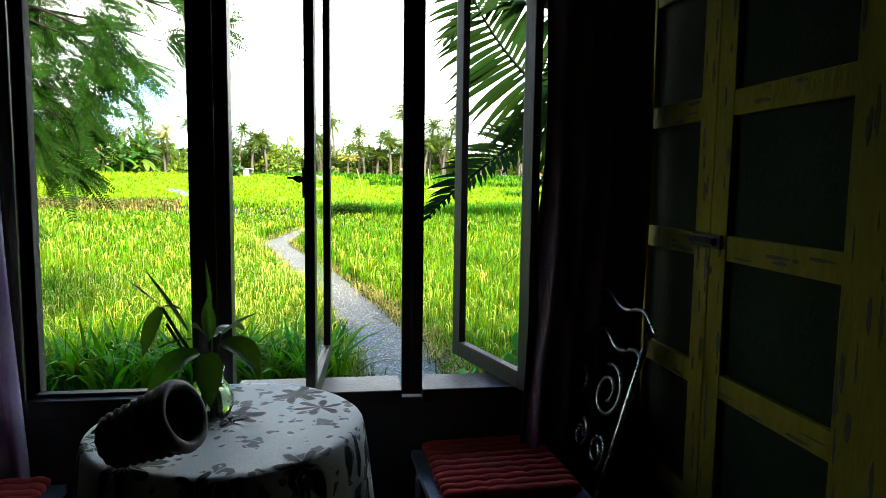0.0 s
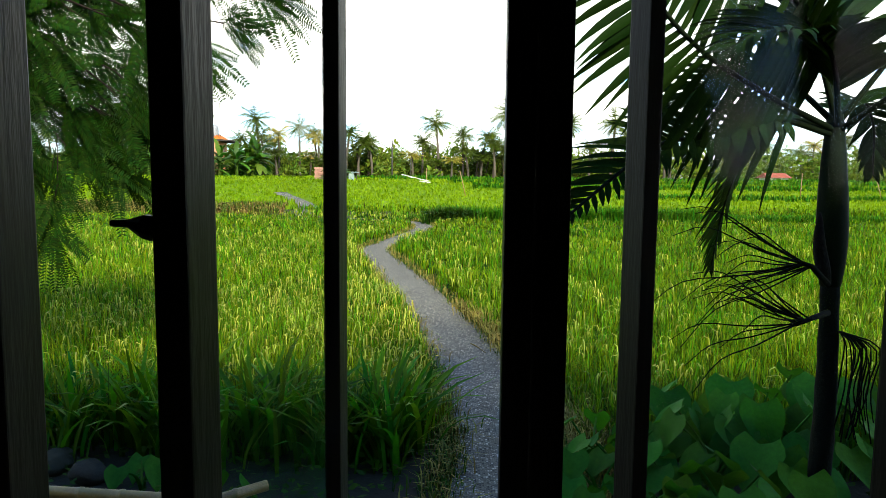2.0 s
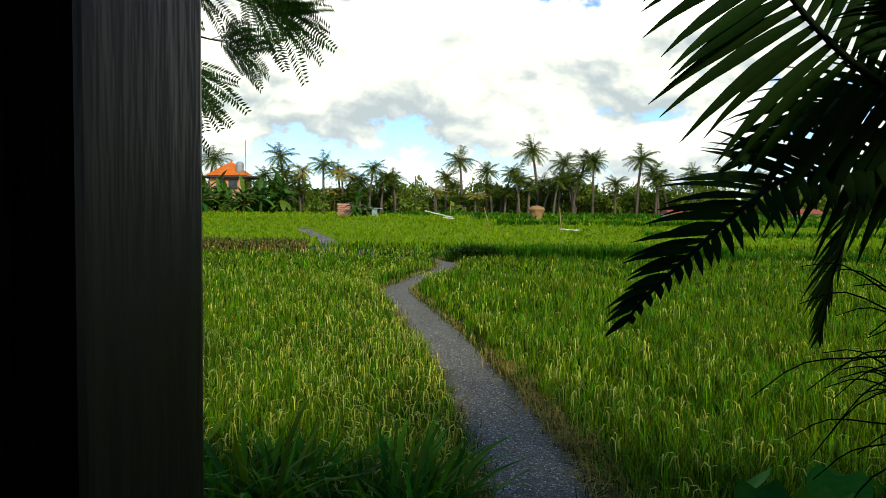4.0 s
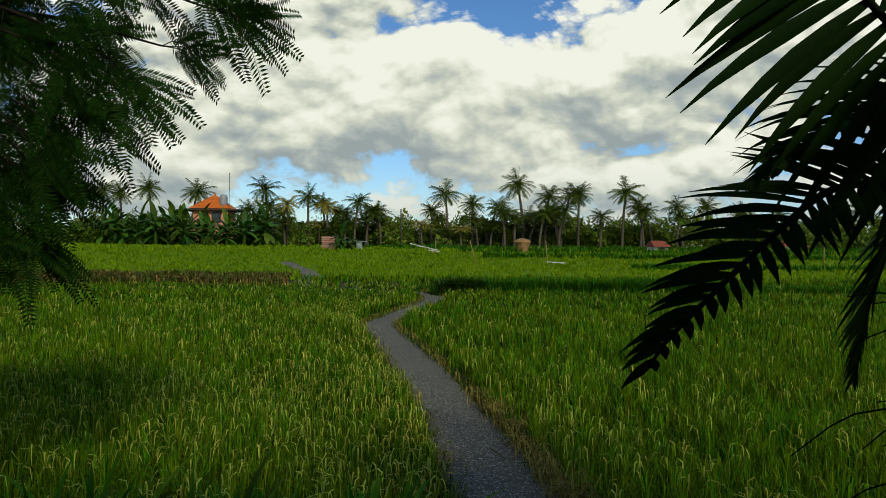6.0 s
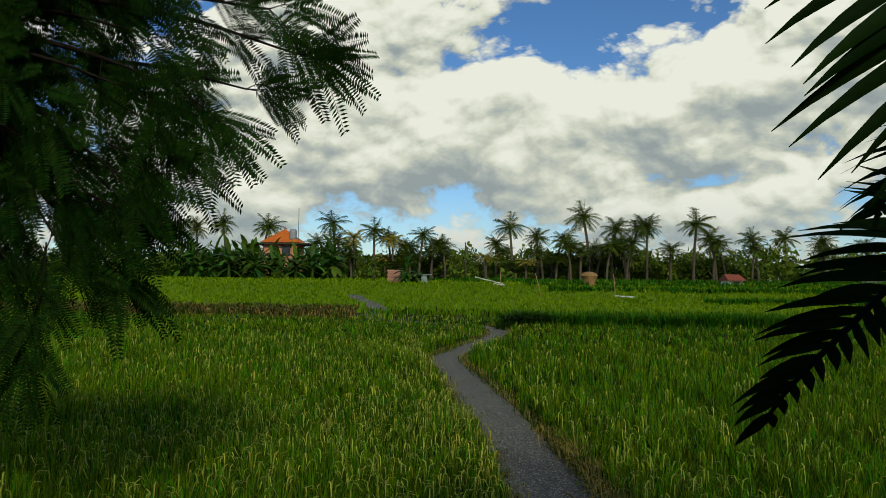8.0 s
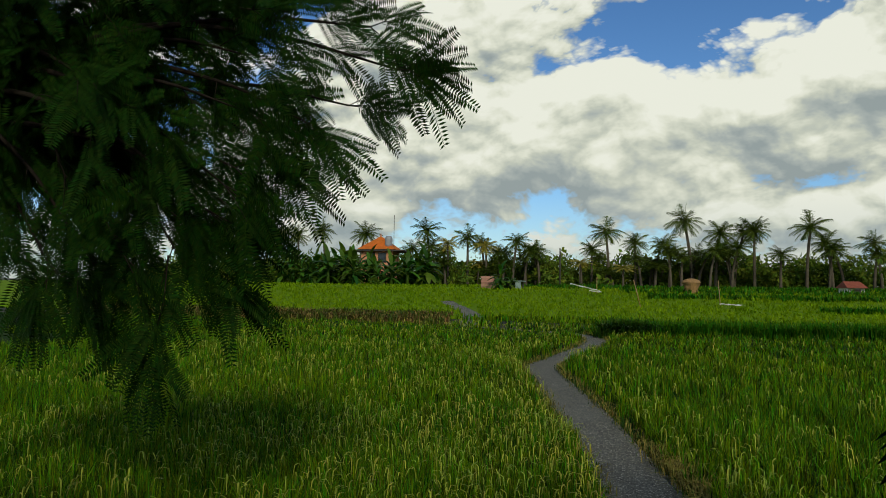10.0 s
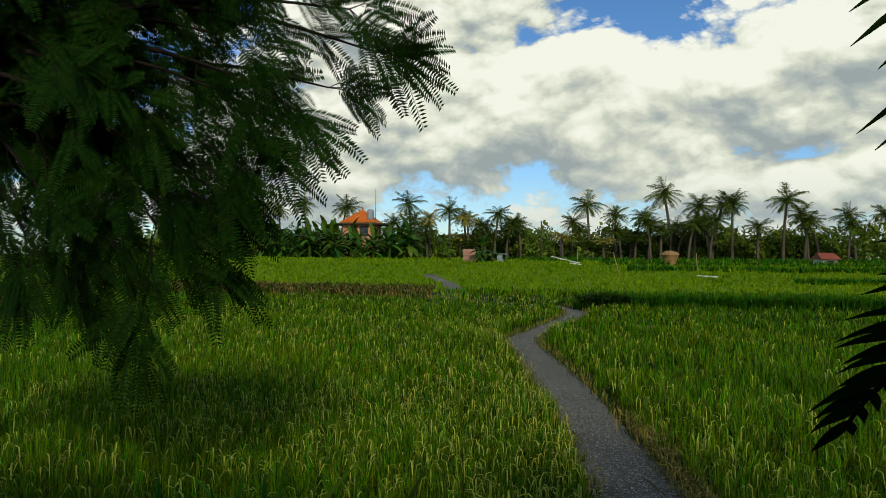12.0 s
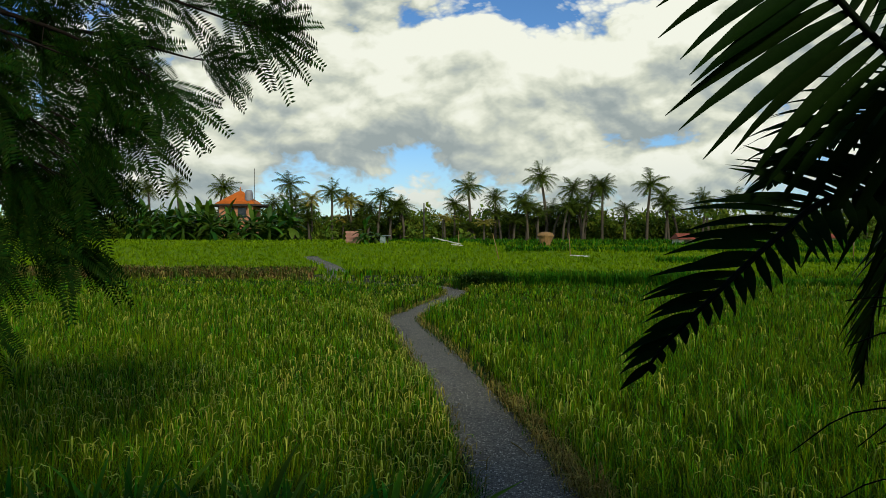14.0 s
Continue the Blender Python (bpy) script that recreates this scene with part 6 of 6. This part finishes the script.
def build_vase():
    v = empty("glass_vase", -0.545, 1.715, 0.7535, 0, "round clear glass vase with water on the table", "vase")
    prof = [(0.0, 0.0), (0.030, 0.0), (0.046, 0.012), (0.056, 0.035), (0.057, 0.055), (0.048, 0.08), (0.034, 0.1), (0.030, 0.115), (0.036, 0.132), (0.034, 0.132), (0.028, 0.115), (0.032, 0.1), (0.046, 0.079), (0.054, 0.055), (0.053, 0.036), (0.043, 0.014), (0.028, 0.005), (0.0, 0.005)]
    bm = bmesh.new()
    lathe(bm, prof, 36)
    bmesh.ops.remove_doubles(bm, verts=bm.verts, dist=1e-5)
    bowl = part("bowl", bm, VASE_GLASS, v, smooth=True)
    bm = bmesh.new()
    lathe(bm, [(0.0, 0.0055), (0.028, 0.0055), (0.0425, 0.0145), (0.0525, 0.036), (0.0535, 0.055), (0.047, 0.075), (0.0, 0.075)], 36)
    bmesh.ops.remove_doubles(bm, verts=bm.verts, dist=1e-5)
    part("water", bm, WATER, v, "clear water", smooth=True)
    c = empty("cut_foliage", -0.545, 1.715, 0.7595, 0, "cut green stems with broad drooping leaves in the vase", "plant")
    rng = random.Random(6)
    tips = []
    for k, (tx, ty, h) in enumerate(((-0.10, 0.0, 0.24), (0.0, 0.01, 0.30), (-0.105, -0.02, 0.285), (0.03, -0.02, 0.22), (0.0, 0.03, 0.26))):
        bm = bmesh.new()
        a = k * 1.26
        tube(bm, spline([(0.02 * math.cos(a), 0.02 * math.sin(a), 0.004), (0.008 * math.cos(a), 0.008 * math.sin(a), 0.11), (tx * 0.5, ty * 0.5, h * 0.65), (tx, ty, h)], 5), 0.0048, 6)
        part("stem", bm, HOUSEPLANT, c, smooth=True)
        tips.append((tx, ty, h))
    # root on a stem, way, length, width, droop, twist
    for root, way, length, width, droop, twist in (
            ((-0.02, -0.02, 0.17), (-0.9, -0.45, -0.25), 0.19, 0.095, 0.9, 0.4), ((0.0, -0.03, 0.17), (0.2, -0.8, -0.45), 0.17, 0.085, 1.1, -0.2), ((0.03, -0.02, 0.19), (0.9, -0.5, 0.15), 0.18, 0.085, 1.5, -0.35),
            ((0.0, 0.0, 0.2), (0.05, -0.3, 0.95), 0.14, 0.055, 0.0, 0.6), ((0.02, 0.0, 0.2), (0.8, 0.2, 0.65), 0.15, 0.05, 0.3, 0.3), ((-0.105, -0.02, 0.285), (-0.35, -0.2, -0.9), 0.15, 0.05, 0.2, 0.8), ((-0.105, -0.02, 0.285), (0.9, -0.1, 0.1), 0.06, 0.035, 0.5, 0.0),
            ((-0.105, -0.02, 0.285), (-0.75, 0.0, 0.66), 0.16, 0.014, 0.0, 0.0), ((-0.05, 0.0, 0.22), (-0.55, 0.1, 0.85), 0.22, 0.018, 0.05, 0.3), ((0.0, 0.03, 0.26), (-0.1, 0.1, 1.0), 0.16, 0.012, 0.0, 0.5), ((-0.04, 0.0, 0.2), (-0.95, -0.2, -0.05), 0.12, 0.02, 0.4, 0.2),
            ((0.01, 0.02, 0.2), (0.4, 0.7, 0.4), 0.15, 0.06, 1.0, 0.2), ((0.0, -0.02, 0.2), (-0.15, -0.6, 0.75), 0.12, 0.045, 0.7, 0.7)):
        bm = bmesh.new()
        leaf_blade(bm, root, way, length * 0.84, width * 0.76, droop, twist)
        part("leaf", bm, HOUSEPLANT, c, smooth=True)


def build_ashtray():
    a = empty("small_glass_dish", -0.735, 1.70, 0.7535, 20, "small square clear glass dish on the table", "dish")
    bm = boxes((-0.03, 0.03, -0.022, 0.022, 0.0, 0.008), (-0.03, -0.022, -0.022, 0.022, 0.008, 0.03), (0.022, 0.03, -0.022, 0.022, 0.008, 0.03), (-0.022, 0.022, -0.022, -0.015, 0.008, 0.03), (-0.022, 0.022, 0.015, 0.022, 0.008, 0.03), bevel=0.0015)
    part("dish", bm, CHROME, a)


def scroll(cx, cz, r, turns, start, way=1):
    pts = []
    n = int(26 * turns)
    for i in range(n + 1):
        f = i / n
        a = start + way * f * turns * math.tau
        rr = r * (1 - 0.72 * f)
        pts.append((cx + rr * math.cos(a), cz + rr * math.sin(a)))
    return pts


def iron_chair(m, label):
    """Seat faces -x; the back is a wrought-iron grille that leans back."""
    ch = new("iron_chair")
    ch.matrix_world = m
    tagged(ch, label, "chair", "iron chairs")
    part("seat", boxes((-0.235, 0.235, -0.225, 0.225, 0.415, 0.445), bevel=0.004), BLUE_WOOD, ch, "grey-blue painted wooden seat")
    for x, y in ((-0.21, -0.2), (-0.21, 0.2), (0.21, -0.2), (0.21, 0.2)):
        bm = bmesh.new()
        tube(bm, [(x, y, 0.42), (x * 1.03, y * 1.03, 0.2), (x * 1.08, y * 1.08, 0.0)], 0.011, 8)
        part("leg", bm, IRON, ch, smooth=True)
    bm = bmesh.new()
    for y in (-0.2, 0.2):
        tube(bm, [(-0.21, y, 0.16), (0.21, y, 0.16)], 0.007, 6)
    part("stretcher", bm, IRON, ch, smooth=True)

    def on_back(u, w):                       # u across, w up
        return (0.235 + 0.22 * (w - 0.43) - 0.36 * u * (w - 0.43) + 0.02 * math.cos(u * 6), u, w)

    for s in (-1, 1):
        bm = bmesh.new()
        tube(bm, [on_back(s * 0.215, w) for w in (0.42, 0.6, 0.8, 0.93)], 0.010, 8)
        part("back_post", bm, IRON, ch, smooth=True)
    waves = [[(u, 0.95 + 0.055 * math.cos(u * 7.0) ** 2 + 0.022 * math.sin(u * 29)) for u in np.linspace(-0.25, 0.25, 40)],
             [(u, 0.83 + 0.05 * math.cos(u * 6.5) + 0.02 * math.sin(u * 31 + 1.0)) for u in np.linspace(-0.215, 0.215, 36)]]
    for line in waves:
        bm = bmesh.new()
        tube(bm, [on_back(float(u), float(w)) for u, w in line], 0.0065, 6)
        part("back_wave", bm, IRON, ch, "wavy wrought-iron bar", smooth=True)
    for cx, cz, r, turns, start, way in ((-0.09, 0.72, 0.085, 1.5, 1.2, 1), (0.09, 0.72, 0.085, 1.5, 1.9, -1), (-0.12, 0.55, 0.055, 1.4, 4.2, -1), (0.12, 0.55, 0.055, 1.4, 5.2, 1), (0.0, 0.56, 0.045, 1.3, 1.5, 1)):
        bm = bmesh.new()
        tube(bm, [on_back(u, w) for u, w in scroll(cx, cz, r, turns, start, way)], 0.006, 6)
        part("scroll", bm, IRON, ch, "curled wrought-iron scroll", smooth=True)
    return ch


def cushion(m, label):
    cu = new("ribbed_cushion")
    cu.matrix_world = m
    tagged(cu, label, "cushion", "chair cushions")
    n, w, d = 10, 0.41, 0.40
    for i in range(n):
        y = -d / 2 + d * (i + 0.5) / n
        bm = bmesh.new()
        pts, rad = [], []
        for k in range(25):
            f = k / 24
            pts.append((-w / 2 + w * f, y + 0.002 * math.sin(k * 2.1 + i), 0.024 + 0.0015 * math.sin(k * 1.3 + i)))
            rad.append(0.0215 * (0.86 + 0.14 * abs(math.sin(f * math.pi * 6))) * (0.72 if k in (0, 24) else 1))
        tube(bm, pts, rad, 12)
        for v in bm.verts:
            v.co.z = max(0.004, v.co.z)
        part("rib", bm, RED_CLOTH, cu, smooth=True)
    part("base_cloth", boxes((-w / 2 + 0.01, w / 2 - 0.01, -d / 2 + 0.012, d / 2 - 0.012, 0.001, 0.016), bevel=0.004), RED_CLOTH, cu)


def curtain(name, mat, outline, y, label, folds, depth=0.035):
    """Hanging cloth: outline rows of (z, left x, right x); folds run down it."""
    zs = np.linspace(outline[0][0], outline[-1][0], 40)
    o = np.array(outline)[::-1]
    verts, tris = [], []
    n = 90
    for i, z in enumerate(zs):
        a, b = np.interp(z, o[:, 0], o[:, 1]), np.interp(z, o[:, 0], o[:, 2])
        for k in range(n):
            f = k / (n - 1)
            ph = f * folds * math.tau
            yy = y + depth * math.sin(ph + 0.6 * math.sin(z * 1.7 + f * 5)) * (0.7 + 0.3 * math.sin(z * 2 + f * 9)) + 0.006 * math.sin(z * 7 + f * 21)
            verts.append((a + (b - a) * f + 0.006 * math.sin(z * 5 + f * 13), yy, z))
        if i:
            for k in range(n - 1):
                p, q = (i - 1) * n + k, i * n + k
                tris += [(p, q, q + 1), (p, q + 1, p + 1)]
    ob = arrays(name, verts, tris, mat, smooth=True)
    sol = ob.modifiers.new("thickness", "SOLIDIFY")
    sol.thickness = 0.002
    tagged(ob, label, "curtain")
    return ob


def build_curtain_rod():
    bm = bmesh.new()
    tube(bm, [(RX0, 2.09, 2.42), (RX1, 2.09, 2.42)], 0.014, 10)
    tagged(part("curtain_rod", bm, DARK_WOOD, smooth=True), "dark wooden curtain rod over the window", "curtain rod")


def build_doors():
    """A pair of panelled doors with worn yellow paint in the side wall."""
    x = 0.80
    rng = random.Random(14)
    d = empty("door_1", x, 1.735, 0, 0, "double door of dark panels in worn yellow frames", "door", kind="structure")
    inv = d.matrix_world.inverted()

    def piece(name, bm, mat, parent=None, label=""):
        ob = part(name, bm, mat, parent or d, label)
        ob.matrix_parent_inverse = inv
        return ob

    def chips(y0, y1, z0, z1, count, upright, face):
        bm = bmesh.new()
        for _ in range(count):
            if upright:
                cy, cz, hy, hz = rng.uniform(y0 + 0.008, y1 - 0.008), rng.uniform(z0, z1), rng.uniform(0.002, 0.008), rng.uniform(0.012, 0.055)
            else:
                cy, cz, hy, hz = rng.uniform(y0, y1), rng.uniform(z0 + 0.008, z1 - 0.008), rng.uniform(0.012, 0.05), rng.uniform(0.002, 0.007)
            cy, cz = min(max(cy, y0 + hy), y1 - hy), min(max(cz, z0 + hz), z1 - hz)
            ring = []
            for k in range(10):
                a = k * math.tau / 10
                j = rng.uniform(0.7, 1.15)
                ring.append((cy + hy * math.cos(a) * j, cz + hz * math.sin(a) * j))
            f = bm.faces.new([bm.verts.new((face, p, q)) for p, q in ring])
            g = bmesh.ops.extrude_face_region(bm, geom=[f])
            bmesh.ops.translate(bm, verts=[v for v in g["geom"] if isinstance(v, bmesh.types.BMVert)], vec=(0.001, 0, 0))
        bmesh.ops.recalc_face_normals(bm, faces=bm.faces)
        return bm

    rails = [0.06, 0.43, 0.81, 1.19, 1.575, 1.96]
    for leaf, (y0, y1) in enumerate(((1.155, 1.733), (1.737, 2.195))):
        st = 0.078
        for a, b in ((y0, y0 + st), (y1 - st, y1)):
            s = piece("stile", boxes((x, x + 0.035, a, b, 0.02, 2.12), bevel=0.003), YELLOW_PAINT)
            c = part("paint_wear", chips(a, b, 0.1, 2.1, 22, True, x - 0.0012), CHIP, s, "chipped bare wood")
        for z in rails:
            s = piece("rail", boxes((x + 0.002, x + 0.035, y0 + st, y1 - st, z - 0.034, z + 0.034), bevel=0.003), YELLOW_PAINT)
            c = part("paint_wear", chips(y0 + st, y1 - st, z - 0.034, z + 0.034, 5, False, x + 0.0008), CHIP, s, "chipped bare wood")
        for z0, z1 in zip(rails, rails[1:]):
            piece("panel", boxes((x + 0.018, x + 0.028, y0 + st, y1 - st, z0 + 0.034, z1 - 0.034)), DARK_PANEL)
        piece("panel", boxes((x + 0.018, x + 0.028, y0 + st, y1 - st, 1.994, 2.12)), DARK_PANEL)
    for a, b in ((1.06, 1.15),):
        s = piece("door_frame", boxes((x - 0.012, RX1, a, b, 0, 2.2), bevel=0.003), YELLOW_PAINT)
        c = part("paint_wear", chips(a, b, 0.1, 2.1, 26, True, x - 0.0132), CHIP, s, "chipped bare wood")
    piece("door_frame", boxes((x - 0.012, RX1, 1.15, 2.195, 2.125, 2.2), bevel=0.003), YELLOW_PAINT)
    bm = boxes((x - 0.012, x - 0.001, 1.665, 1.815, 1.185, 1.225), bevel=0.004)
    tube(bm, [(x - 0.018, 1.68, 1.205), (x - 0.018, 1.80, 1.205)], 0.011, 8)
    piece("slide_bolt", bm, BLACK_METAL, None, "black iron slide bolt")


build_table()
build_basket()
build_vase()
build_ashtray()
iron_chair(pose(0.262, 1.985, 0, 0, 0, 3), "wrought-iron chair with a scrolled back beside the window")
cushion(pose(0.262, 1.985, 0.4455, 0, 0, 3), "dark red ribbed seat cushion on the iron chair")
iron_chair(pose(-1.255, 1.83, 0, 0, 0, 183), "wrought-iron chair beside the round table")
cushion(pose(-1.255, 1.83, 0.4455, 0, 0, 183), "dark red ribbed seat cushion on the iron chair")
build_curtain_rod()
curtain("curtain", CURTAIN_BROWN, [(2.42, 0.425, 0.79), (1.4, 0.425, 0.79), (0.9, 0.40, 0.79), (0.5, 0.37, 0.79), (0.06, 0.35, 0.79)], 2.09, "dark brown curtain gathered beside the window", 5)
curtain("curtain", CURTAIN_LILAC, [(2.42, -1.75, -1.25), (1.33, -1.75, -1.19), (0.9, -1.75, -1.165), (0.5, -1.75, -1.14), (0.06, -1.76, -1.13)], 2.09, "pale lilac curtain hanging beside the window", 6)
build_doors()
